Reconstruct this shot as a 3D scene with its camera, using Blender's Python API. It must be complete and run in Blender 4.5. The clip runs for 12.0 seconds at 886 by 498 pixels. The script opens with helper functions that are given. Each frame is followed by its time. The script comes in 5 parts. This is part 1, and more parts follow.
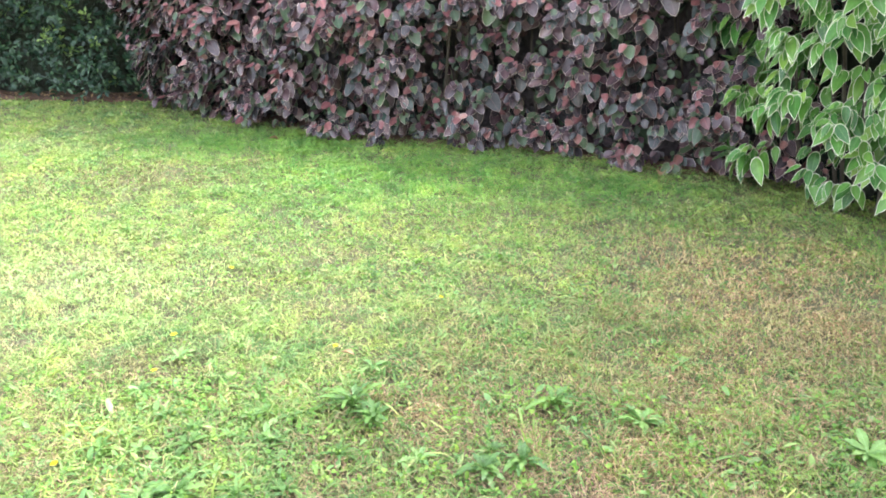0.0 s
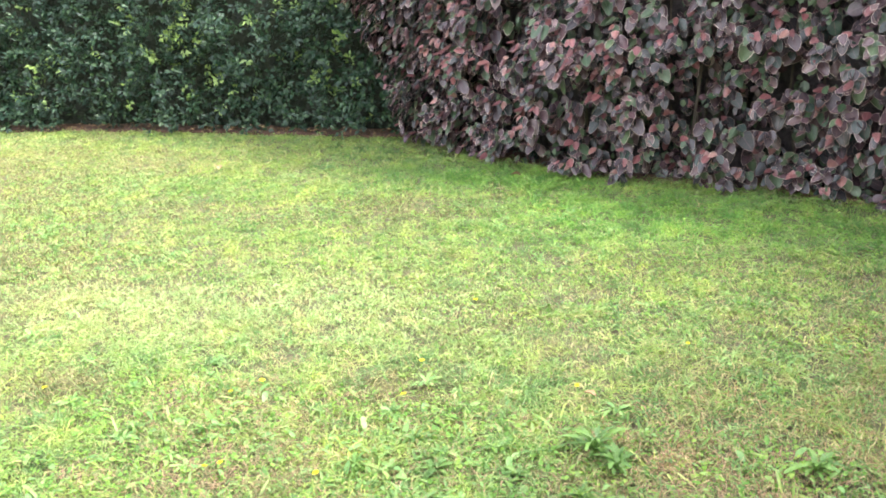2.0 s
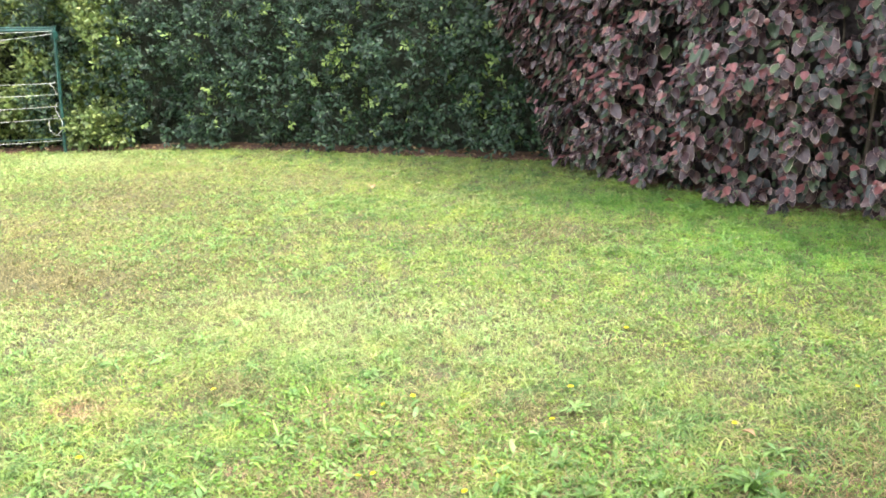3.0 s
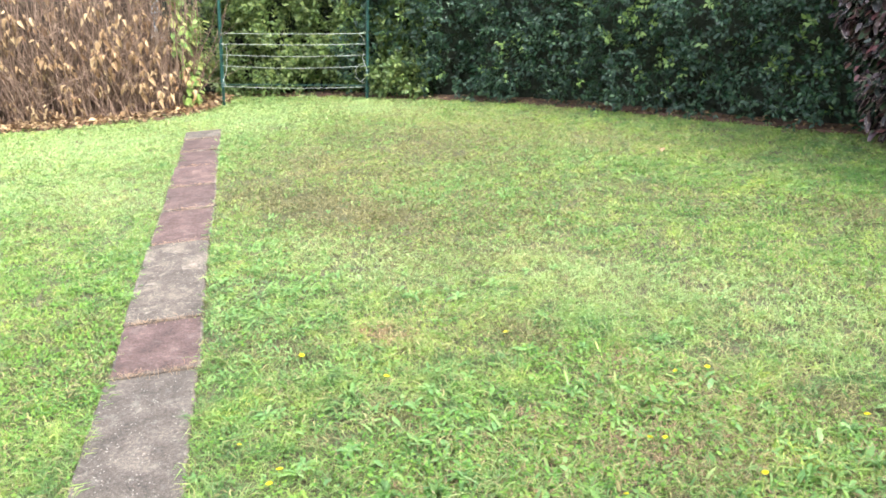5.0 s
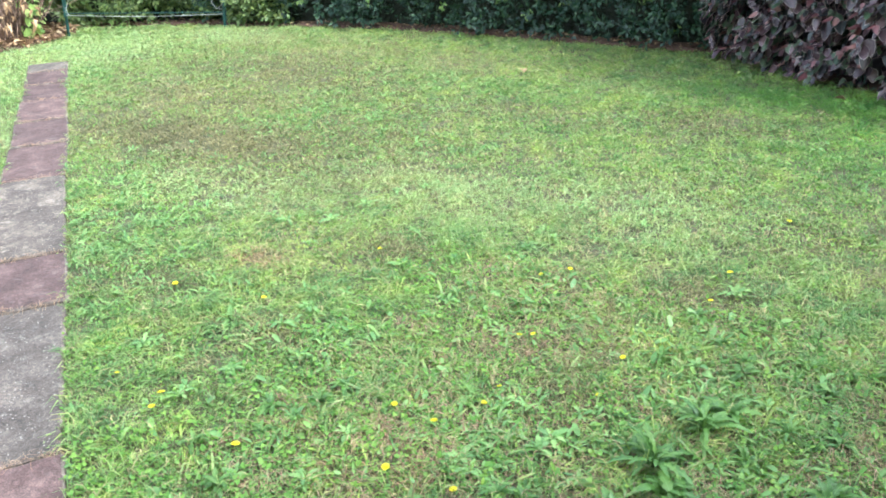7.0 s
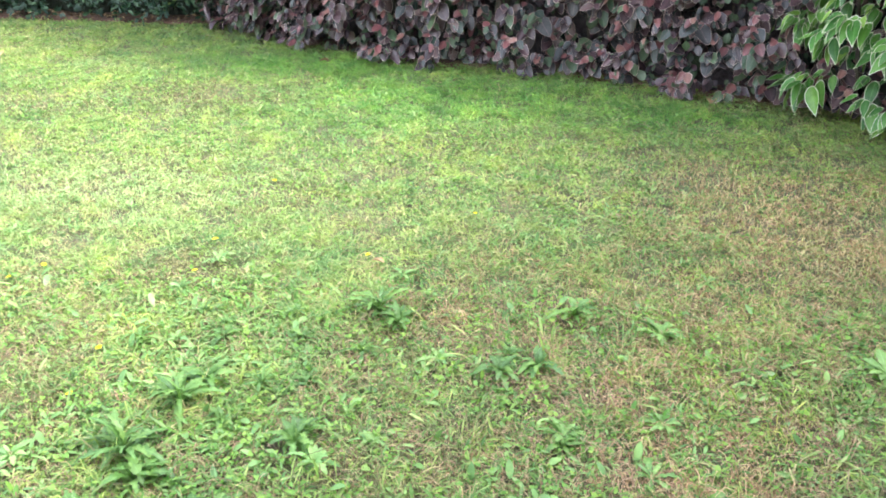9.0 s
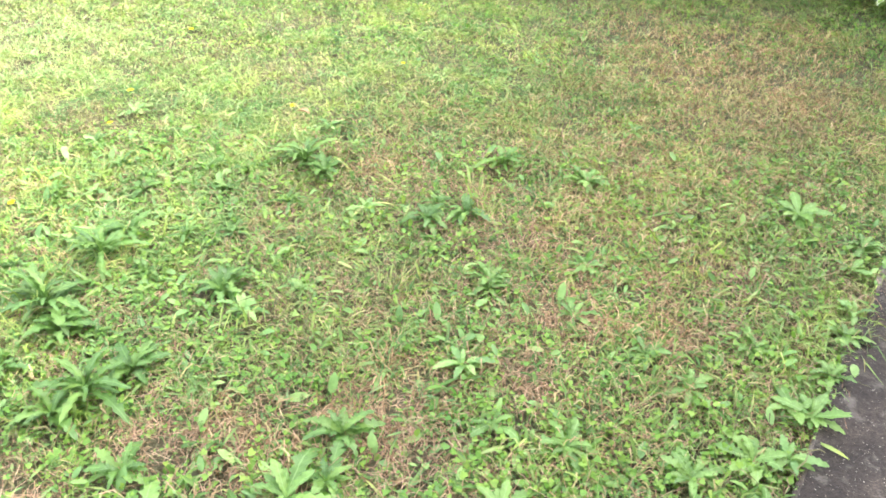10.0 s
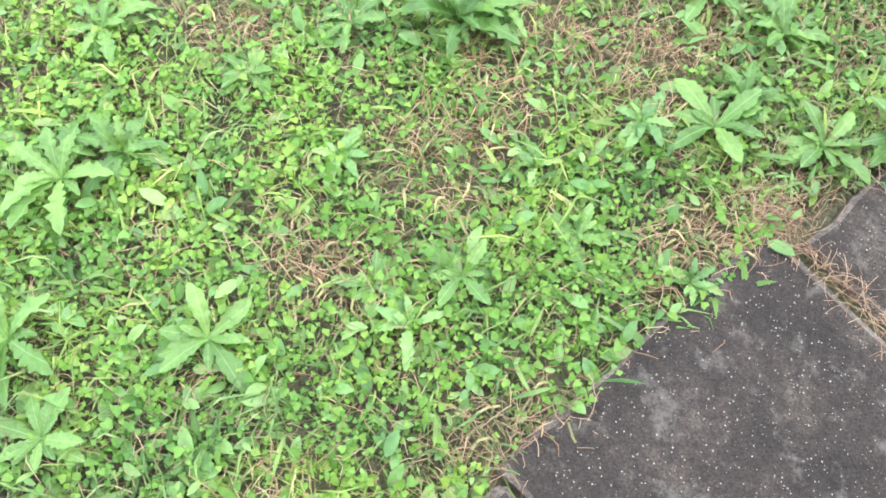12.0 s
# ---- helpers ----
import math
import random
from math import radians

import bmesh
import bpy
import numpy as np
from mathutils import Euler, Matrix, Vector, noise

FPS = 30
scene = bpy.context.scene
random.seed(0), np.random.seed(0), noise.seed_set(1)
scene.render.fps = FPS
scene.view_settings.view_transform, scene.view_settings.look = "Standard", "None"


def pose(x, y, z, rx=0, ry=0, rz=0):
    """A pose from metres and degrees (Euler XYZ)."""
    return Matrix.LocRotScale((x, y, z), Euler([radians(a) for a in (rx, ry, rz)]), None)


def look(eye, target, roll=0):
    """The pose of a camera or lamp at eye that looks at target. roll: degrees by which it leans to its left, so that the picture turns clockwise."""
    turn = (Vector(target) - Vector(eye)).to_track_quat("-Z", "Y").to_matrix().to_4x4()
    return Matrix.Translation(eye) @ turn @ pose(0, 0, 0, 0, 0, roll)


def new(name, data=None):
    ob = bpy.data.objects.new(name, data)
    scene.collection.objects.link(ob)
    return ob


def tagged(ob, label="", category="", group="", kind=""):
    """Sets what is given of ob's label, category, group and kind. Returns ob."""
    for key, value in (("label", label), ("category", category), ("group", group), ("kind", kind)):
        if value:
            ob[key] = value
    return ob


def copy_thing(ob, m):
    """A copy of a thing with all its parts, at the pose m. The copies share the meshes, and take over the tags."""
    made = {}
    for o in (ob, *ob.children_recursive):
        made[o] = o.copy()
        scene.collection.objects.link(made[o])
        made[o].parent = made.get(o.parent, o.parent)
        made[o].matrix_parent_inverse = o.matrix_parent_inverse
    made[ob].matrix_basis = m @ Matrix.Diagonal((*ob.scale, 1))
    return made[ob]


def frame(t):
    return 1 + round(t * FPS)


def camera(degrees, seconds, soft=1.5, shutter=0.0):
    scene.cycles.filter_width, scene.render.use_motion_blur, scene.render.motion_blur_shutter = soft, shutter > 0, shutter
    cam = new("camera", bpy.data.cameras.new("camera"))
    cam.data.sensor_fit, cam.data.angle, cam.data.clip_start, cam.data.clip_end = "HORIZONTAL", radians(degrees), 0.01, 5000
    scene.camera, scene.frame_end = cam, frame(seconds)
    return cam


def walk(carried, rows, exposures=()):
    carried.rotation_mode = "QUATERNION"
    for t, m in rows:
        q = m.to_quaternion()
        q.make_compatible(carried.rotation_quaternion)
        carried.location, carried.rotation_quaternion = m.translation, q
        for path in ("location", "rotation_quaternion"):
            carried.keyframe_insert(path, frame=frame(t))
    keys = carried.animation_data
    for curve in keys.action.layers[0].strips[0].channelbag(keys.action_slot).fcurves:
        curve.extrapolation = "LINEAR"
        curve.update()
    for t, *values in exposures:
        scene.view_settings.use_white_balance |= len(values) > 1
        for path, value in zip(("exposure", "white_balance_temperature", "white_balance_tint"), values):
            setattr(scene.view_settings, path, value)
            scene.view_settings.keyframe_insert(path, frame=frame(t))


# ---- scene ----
cam = camera(56.6, 12.0, soft=1.75)
PATH = [
    (0, (0.134, 0.07, 1.527), (0.09, 1.929, 0.79), 0.6),
    (0.5, (0.113, 0.064, 1.535), (-0.048, 1.926, 0.823), -0.2),
    (1, (0.093, 0.07, 1.536), (-0.197, 1.922, 0.838), -1.1),
    (1.5, (0.073, 0.069, 1.537), (-0.357, 1.899, 0.855), -1.8),
    (2, (0.051, 0.054, 1.543), (-0.531, 1.854, 0.892), -2.3),
    (2.5, (0.026, 0.04, 1.545), (-0.698, 1.796, 0.919), -2.8),
    (3, (0.004, 0.012, 1.56), (-0.892, 1.701, 0.974), -3.2),
    (3.5, (-0.026, -0.036, 1.582), (-1.157, 1.517, 1.026), -3.7),
    (3.7, (-0.048, -0.052, 1.583), (-1.272, 1.432, 1.038), -4.0),
    (5.3, (-0.147, -0.129, 1.538), (-1.528, 1.154, 0.868), -3.4),
    (5.5, (-0.149, -0.145, 1.533), (-1.511, 1.136, 0.824), -3.7),
    (6, (-0.158, -0.184, 1.509), (-1.448, 1.115, 0.705), -4.3),
    (6.5, (-0.137, -0.2, 1.507), (-1.36, 1.15, 0.682), -4.0),
    (7, (-0.079, -0.177, 1.508), (-1.191, 1.275, 0.7), -2.6),
    (7.5, (0.032, -0.116, 1.494), (-0.878, 1.484, 0.713), -1.6),
    (7.7, (0.081, -0.099, 1.49), (-0.737, 1.557, 0.722), -1.5),
    (9.3, (0.269, -0.013, 1.454), (0.187, 1.761, 0.533), 1.2),
    (9.5, (0.275, -0.016, 1.447), (0.237, 1.732, 0.476), 1.7),
    (10, (0.278, -0.024, 1.413), (0.268, 1.609, 0.258), 2.6),
    (10.5, (0.271, -0.028, 1.372), (0.202, 1.417, -0.009), 2.7),
    (11, (0.256, -0.05, 1.342), (0.114, 1.189, -0.222), 2.5),
    (11.5, (0.239, -0.102, 1.307), (0.071, 0.925, -0.4), 4.5),
    (12, (0.209, -0.165, 1.274), (0.043, 0.59, -0.57), 6.8),
]
EXPOSURES = [(0.0, 3.26, 6200, 12), (2.0, 3.11, 6550, 13), (2.5, 3.03, 6650, 13), (3.0, 2.88, 6750, 14), (3.7, 2.83, 6850, 14), (5.3, 2.54, 6050, 8), (6.5, 2.45, 5600, 6), (7.5, 2.46, 5600, 6),
             (9.5, 3.24, 6350, 12), (10.5, 3.25, 6700, 15), (11.0, 3.15, 6900, 18), (11.5, 3.08, 7000, 16), (12.0, 3.27, 6150, 9)]
walk(cam, [(t, look(eye, target, roll)) for t, eye, target, roll in PATH], EXPOSURES)

# ---- light ----
SUN_AZ, SUN_EL = 88.0, 47.0          # degrees from +y towards +x, and above the horizon
world = bpy.data.worlds.new("sky")
scene.world = world
world.use_nodes = True
wn = world.node_tree
sky = wn.nodes.new("ShaderNodeTexSky")
sky.sky_type = "NISHITA"
sky.sun_disc = False
sky.sun_elevation, sky.sun_rotation = radians(SUN_EL), radians(SUN_AZ)
sky.air_density, sky.dust_density = 1.2, 3.0
haze = wn.nodes.new("ShaderNodeHueSaturation")
haze.inputs["Saturation"].default_value = 0.3
wn.links.new(sky.outputs[0], haze.inputs["Color"])
wn.links.new(haze.outputs[0], wn.nodes["Background"].inputs[0])
wn.nodes["Background"].inputs[1].default_value = 0.15
sun = new("sun", bpy.data.lights.new("sun", "SUN"))
sun.data.energy, sun.data.angle, sun.data.color = 0.54, radians(6.0), (1.0, 0.96, 0.88)
az, el = radians(SUN_AZ), radians(SUN_EL)
sun.matrix_world = look((0, 0, 0), (-math.sin(az) * math.cos(el), -math.cos(az) * math.cos(el), -math.sin(el)))

# ---- materials ----
def tree(name):
    m = bpy.data.materials.new(name)
    m.use_nodes = True
    return m, m.node_tree, m.node_tree.nodes["Principled BSDF"]


def node(t, kind, **sockets):
    n = t.nodes.new(kind)
    for k, v in sockets.items():
        n.inputs[k.replace("_", " ")].default_value = v
    return n


def ramp(t, fac, stops):
    r = t.nodes.new("ShaderNodeValToRGB")
    e = r.color_ramp.elements
    while len(e) < len(stops):
        e.new(0.5)
    for el_, (p, c) in zip(e, stops):
        el_.position, el_.color = p, (*c, 1)
    t.links.new(fac, r.inputs[0])
    return r.outputs[0]


def mixed(t, fac, a, b, how="MIX"):
    m = t.nodes.new("ShaderNodeMix")
    m.data_type, m.blend_type = "RGBA", how
    for sock, v in ((m.inputs[0], fac), (m.inputs[6], a), (m.inputs[7], b)):
        if hasattr(v, "links"):
            t.links.new(v, sock)
        else:
            sock.default_value = v if isinstance(v, float) else (*v, 1)
    return m.outputs[2]


def noise_of(t, scale, detail=4.0, rough=0.6, coords="Object", stretch=None):
    c = t.nodes.new("ShaderNodeTexCoord").outputs[coords]
    if stretch:
        mp = t.nodes.new("ShaderNodeMapping")
        mp.inputs["Scale"].default_value = stretch
        t.links.new(c, mp.inputs[0])
        c = mp.outputs[0]
    n = node(t, "ShaderNodeTexNoise", Scale=scale, Detail=detail, Roughness=rough)
    t.links.new(c, n.inputs["Vector"])
    return n.outputs["Fac"]


def world_noise(t, scale, detail=3.0):
    g = t.nodes.new("ShaderNodeNewGeometry")
    n = node(t, "ShaderNodeTexNoise", Scale=scale, Detail=detail, Roughness=0.6)
    t.links.new(g.outputs["Position"], n.inputs["Vector"])
    return n.outputs["Fac"]


def chance(t):
    """One random value a leaf or blade, whether it is an object of its own or an island of a joined mesh."""
    g, o = t.nodes.new("ShaderNodeNewGeometry"), t.nodes.new("ShaderNodeObjectInfo")
    a = t.nodes.new("ShaderNodeMath")
    a.operation = "ADD"
    f = t.nodes.new("ShaderNodeMath")
    f.operation = "FRACT"
    t.links.new(g.outputs["Random Per Island"], a.inputs[0])
    t.links.new(o.outputs["Random"], a.inputs[1])
    t.links.new(a.outputs[0], f.inputs[0])
    return f.outputs[0]


def relief(t, bsdf, height, strength, distance=0.01):
    b = node(t, "ShaderNodeBump", Strength=strength, Distance=distance)
    t.links.new(height, b.inputs["Height"])
    t.links.new(b.outputs[0], bsdf.inputs["Normal"])


def maths(t, how, a, b=0.0):
    m = t.nodes.new("ShaderNodeMath")
    m.operation = how
    for sock, v in zip(m.inputs, (a, b)):
        if hasattr(v, "links"):
            t.links.new(v, sock)
        else:
            sock.default_value = v
    return m.outputs[0]


def veined(t, bsdf, col, spacing, rib, tint, edge):
    """A pale midrib and slanting side veins, raised a little; the blade shifts to another colour towards its edge."""
    at = t.nodes.new("ShaderNodeAttribute")
    at.attribute_name = "leaf_place"
    xyz = t.nodes.new("ShaderNodeSeparateXYZ")
    t.links.new(at.outputs["Vector"], xyz.inputs[0])
    ax = maths(t, "ABSOLUTE", xyz.outputs[0])
    mid = maths(t, "LESS_THAN", ax, rib)
    wave = maths(t, "SINE", maths(t, "MULTIPLY", maths(t, "SUBTRACT", xyz.outputs[1], maths(t, "MULTIPLY", ax, 0.75)), math.tau / spacing))
    side = maths(t, "MULTIPLY", maths(t, "GREATER_THAN", wave, 0.9), 0.25)
    line = maths(t, "MAXIMUM", mid, side)
    col = mixed(t, 1.0, col, ramp(t, maths(t, "MULTIPLY", ax, 1 / (rib * 22)), ((0.1, (1.0, 1.0, 1.0)), (0.9, edge))), "MULTIPLY")
    relief(t, bsdf, maths(t, "ADD", maths(t, "MULTIPLY", wave, 0.4), line), 0.3, rib)
    return mixed(t, maths(t, "MULTIPLY", line, 0.4), col, tint)


def leafy(name, stops, rough=0.5, through_light=0.3, grain=60.0, patch=0.9, patch_stops=((0.3, (0.75, 0.75, 0.7)), (0.7, (1.15, 1.1, 1.0))), spec=0.5, tuft=0.0, veins=None):
    """Foliage: a colour drawn leaf by leaf, slow patches over the plant, fine mottling, light let through."""
    m, t, b = tree(name)
    col = ramp(t, chance(t), stops)
    col = mixed(t, 1.0, col, ramp(t, world_noise(t, patch), patch_stops), "MULTIPLY")
    # Tone tuft by tuft, with lit and shaded mottling put into the colour.
    if tuft:
        col = mixed(t, 1.0, col, ramp(t, world_noise(t, tuft), ((0.36, (0.54, 0.66, 0.68)), (0.5, (1.0, 1.0, 1.0)), (0.64, (1.32, 1.20, 1.0)))), "MULTIPLY")
    col = mixed(t, 0.55, col, ramp(t, noise_of(t, grain), ((0.3, (0.6, 0.62, 0.6)), (0.7, (1.2, 1.18, 1.15)))), "MULTIPLY")
    if veins:
        col = veined(t, b, col, *veins)
    t.links.new(col, b.inputs["Base Color"])
    b.inputs["Roughness"].default_value = rough
    b.inputs["Specular IOR Level"].default_value = spec
    tr = t.nodes.new("ShaderNodeBsdfTranslucent")
    t.links.new(col, tr.inputs[0])
    mx = t.nodes.new("ShaderNodeMixShader")
    mx.inputs[0].default_value = through_light
    t.links.new(b.outputs[0], mx.inputs[1])
    t.links.new(tr.outputs[0], mx.inputs[2])
    t.links.new(mx.outputs[0], t.nodes["Material Output"].inputs[0])
    return m


def rough_stuff(name, stops, scale, rough=0.9, bump=0.6, fine=90.0, distance=0.01):
    m, t, b = tree(name)
    col = ramp(t, noise_of(t, scale, 6.0), stops)
    col = mixed(t, 0.6, col, ramp(t, noise_of(t, fine, 5.0), ((0.25, (0.55, 0.55, 0.55)), (0.75, (1.3, 1.3, 1.3)))), "MULTIPLY")
    t.links.new(col, b.inputs["Base Color"])
    b.inputs["Roughness"].default_value = rough
    relief(t, b, noise_of(t, fine * 0.7, 6.0), bump, distance)
    return m


def paver_material(name, base, light, speck, pale_amount, fine=150.0, cement=0.55):
    """Weathered concrete: cement blotches, dark lichen, exposed pale grit."""
    m, t, b = tree(name)
    g = t.nodes.new("ShaderNodeNewGeometry").outputs["Position"]
    n1 = node(t, "ShaderNodeTexNoise", Scale=6.0, Detail=6.0, Roughness=0.65)
    n2 = node(t, "ShaderNodeTexNoise", Scale=60.0, Detail=5.0, Roughness=0.7)
    n3 = node(t, "ShaderNodeTexNoise", Scale=230.0, Detail=3.0, Roughness=0.6)
    n4 = node(t, "ShaderNodeTexNoise", Scale=17.0, Detail=5.0, Roughness=0.7)
    v = node(t, "ShaderNodeTexVoronoi", Scale=fine, Randomness=1.0)
    for n in (n1, n2, n3, n4, v):
        t.links.new(g, n.inputs["Vector"])
    o = t.nodes.new("ShaderNodeObjectInfo")
    col = ramp(t, n1.outputs[0], ((0.3, [c * 0.55 for c in base]), (0.5, base), (0.70, [c * 1.1 for c in light])))
    col = mixed(t, 0.8, col, ramp(t, n2.outputs[0], ((0.3, (0.4, 0.4, 0.4)), (0.7, (1.5, 1.47, 1.42)))), "MULTIPLY")
    col = mixed(t, 1.0, col, ramp(t, o.outputs["Random"], ((0.0, (0.85, 0.84, 0.84)), (1.0, (1.15, 1.12, 1.1)))), "MULTIPLY")
    col = mixed(t, 0.6, col, ramp(t, n3.outputs[0], ((0.36, (0.3, 0.29, 0.28)), (0.62, (1.6, 1.57, 1.52)))), "MULTIPLY")
    col = mixed(t, ramp(t, n4.outputs[0], ((0.55, (0, 0, 0)), (0.72, (cement, cement, cement)))), col, [c * 0.75 for c in speck])
    pick = t.nodes.new("ShaderNodeSeparateColor")
    t.links.new(v.outputs["Color"], pick.inputs[0])
    reach = t.nodes.new("ShaderNodeMath")
    reach.operation = "MULTIPLY_ADD"
    reach.inputs[1].default_value = 1.35 * pale_amount
    reach.inputs[2].default_value = -0.62 * pale_amount
    t.links.new(pick.outputs[0], reach.inputs[0])
    grit = t.nodes.new("ShaderNodeMath")
    grit.operation = "LESS_THAN"
    t.links.new(v.outputs["Distance"], grit.inputs[0])
    t.links.new(reach.outputs[0], grit.inputs[1])
    tone = ramp(t, pick.outputs[1], ((0.0, (speck[0] * 0.38, speck[1] * 0.31, speck[2] * 0.27)), (0.5, [c * 0.58 for c in speck]), (0.8, [c * 0.75 for c in speck]), (1.0, [c * 0.92 for c in speck])))
    col = mixed(t, grit.outputs[0], col, tone)
    t.links.new(col, b.inputs["Base Color"])
    b.inputs["Roughness"].default_value = 0.88
    relief(t, b, n2.outputs[0], 0.9, 0.008)
    return m


GRASS = leafy("grass_green", ((0.0, (0.165, 0.285, 0.070)), (0.35, (0.215, 0.335, 0.088)), (0.75, (0.28, 0.40, 0.115)), (1.0, (0.39, 0.475, 0.175))), 0.45, 0.35, 40.0, 1.6, ((0.3, (0.74, 0.87, 0.88)), (0.5, (1.0, 1.0, 1.0)), (0.7, (1.24, 1.13, 0.9))), tuft=6.5)
GRASS_LIGHT = leafy("grass_light", ((0.0, (0.31, 0.455, 0.16)), (0.5, (0.375, 0.505, 0.195)), (1.0, (0.45, 0.555, 0.235))), 0.45, 0.35, 40.0, 2.2, ((0.3, (0.9, 0.96, 1.0)), (0.7, (1.1, 1.04, 0.93))))
GRASS_BROWN = leafy("grass_brown", ((0.0, (0.105, 0.108, 0.048)), (0.5, (0.178, 0.170, 0.076)), (1.0, (0.29, 0.272, 0.135))), 0.7, 0.2, 40.0, 2.0)
GRASS_DRY = leafy("grass_dry", ((0.0, (0.24, 0.142, 0.072)), (0.5, (0.43, 0.295, 0.165)), (1.0, (0.62, 0.47, 0.30))), 0.7, 0.25, 40.0, 2.0)
THATCH = leafy("dead_stalks", ((0.0, (0.25, 0.140, 0.085)), (0.5, (0.42, 0.265, 0.172)), (1.0, (0.60, 0.44, 0.31))), 0.7, 0.2, 40.0, 2.0)
GRASS_STRAW = leafy("grass_straw", ((0.0, (0.24, 0.225, 0.095)), (0.5, (0.37, 0.345, 0.15)), (1.0, (0.52, 0.47, 0.24))), 0.7, 0.2, 40.0, 2.0)
WEED_PALE = leafy("weed_pale_green", ((0.0, (0.145, 0.30, 0.095)), (0.5, (0.215, 0.40, 0.125)), (1.0, (0.31, 0.49, 0.16))), 0.45, 0.3, 70.0, 6.0)
ROSETTE = leafy("rosette_leaf", ((0.0, (0.115, 0.235, 0.055)), (0.5, (0.168, 0.32, 0.078)), (1.0, (0.24, 0.40, 0.105))), 0.42, 0.3, 70.0, 6.0, veins=(0.012, 0.0011, (0.30, 0.50, 0.18), (0.9, 0.96, 0.95)))
ROSETTE_DARK = leafy("rosette_leaf_dark", ((0.0, (0.075, 0.175, 0.038)), (0.5, (0.122, 0.25, 0.054)), (1.0, (0.185, 0.325, 0.074))), 0.42, 0.3, 70.0, 6.0, veins=(0.012, 0.0011, (0.20, 0.38, 0.11), (0.9, 0.96, 0.95)))
GRASS_LUSH = leafy("grass_lush", ((0.0, (0.13, 0.32, 0.06)), (0.5, (0.195, 0.42, 0.085)), (1.0, (0.28, 0.50, 0.12))), 0.5, 0.4, 40.0, 1.6, tuft=6.0)
WEED = leafy("weed_green", ((0.0, (0.085, 0.185, 0.048)), (0.5, (0.135, 0.265, 0.064)), (1.0, (0.215, 0.345, 0.085))), 0.5, 0.3, 70.0, 6.0, spec=0.35)
CLOVER = leafy("creeper_green", ((0.0, (0.12, 0.265, 0.036)), (0.5, (0.195, 0.36, 0.052)), (1.0, (0.285, 0.43, 0.075))), 0.5, 0.35, 90.0, 6.0, ((0.32, (0.7, 0.84, 0.9)), (0.68, (1.12, 1.08, 0.95))))
PETAL = leafy("petal_yellow", ((0.0, (0.84, 0.74, 0.015)), (1.0, (0.90, 0.83, 0.04))), 0.6, 0.3)
COPPER = leafy("copper_leaf", ((0.0, (0.028, 0.052, 0.044)), (0.25, (0.044, 0.042, 0.050)), (0.6, (0.078, 0.050, 0.064)), (0.85, (0.125, 0.074, 0.090)), (1.0, (0.21, 0.145, 0.155))), 0.26, 0.10, 45.0, 1.5, spec=0.55, veins=(0.021, 0.0015, (0.18, 0.10, 0.11), (0.82, 0.86, 0.90)))
COPPER_RED = leafy("copper_leaf_young", ((0.0, (0.14, 0.048, 0.058)), (0.6, (0.25, 0.092, 0.10)), (1.0, (0.35, 0.19, 0.17))), 0.32, 0.15, 45.0, 1.5, spec=0.5, veins=(0.021, 0.0015, (0.36, 0.17, 0.17), (0.8, 0.8, 0.85)))
COPPER_GREEN = leafy("copper_leaf_green", ((0.0, (0.040, 0.085, 0.048)), (1.0, (0.10, 0.155, 0.085))), 0.36, 0.12, 45.0, 1.5, veins=(0.019, 0.0016, (0.2, 0.24, 0.15), (1.0, 0.85, 0.9)))
COPPER_RIM = leafy("copper_leaf_rim", ((0.0, (0.24, 0.16, 0.16)), (0.5, (0.48, 0.34, 0.33)), (1.0, (0.86, 0.74, 0.70))), 0.45, 0.15)
VARI = leafy("margined_leaf", ((0.0, (0.036, 0.125, 0.030)), (0.45, (0.090, 0.255, 0.046)), (0.85, (0.15, 0.33, 0.06)), (1.0, (0.27, 0.45, 0.08))), 0.33, 0.25, 40.0, 2.0, veins=(0.026, 0.0018, (0.20, 0.38, 0.11), (0.85, 0.95, 1.0)))
VARI_RIM = leafy("margined_leaf_rim", ((0.0, (0.80, 0.82, 0.64)), (1.0, (0.88, 0.88, 0.78))), 0.5, 0.2)
HEDGE = leafy("hedge_leaf", ((0.0, (0.011, 0.036, 0.023)), (0.6, (0.024, 0.063, 0.034)), (1.0, (0.060, 0.115, 0.050))), 0.36, 0.12, 60.0, 0.8, spec=0.4)
HEDGE_TIP = leafy("hedge_leaf_tip", ((0.0, (0.13, 0.23, 0.065)), (1.0, (0.28, 0.40, 0.12))), 0.4, 0.3)
OLIVE = leafy("olive_leaf", ((0.0, (0.062, 0.115, 0.030)), (0.6, (0.120, 0.182, 0.048)), (1.0, (0.22, 0.28, 0.085))), 0.45, 0.2, 60.0, 1.2)
DEAD = leafy("dead_leaf", ((0.0, (0.10, 0.058, 0.036)), (0.4, (0.24, 0.145, 0.080)), (0.8, (0.45, 0.31, 0.18)), (1.0, (0.60, 0.46, 0.29))), 0.75, 0.2, 50.0, 2.0)
VINE = leafy("vine_leaf", ((0.0, (0.13, 0.25, 0.06)), (0.6, (0.25, 0.38, 0.10)), (1.0, (0.48, 0.48, 0.19))), 0.5, 0.3, 50.0, 2.0)
CANE = rough_stuff("dry_cane", ((0.3, (0.085, 0.052, 0.036)), (0.5, (0.19, 0.122, 0.085)), (0.7, (0.33, 0.235, 0.175))), 9.0)
TWIG = rough_stuff("twig_bark", ((0.3, (0.045, 0.035, 0.028)), (0.7, (0.10, 0.08, 0.06))), 12.0)
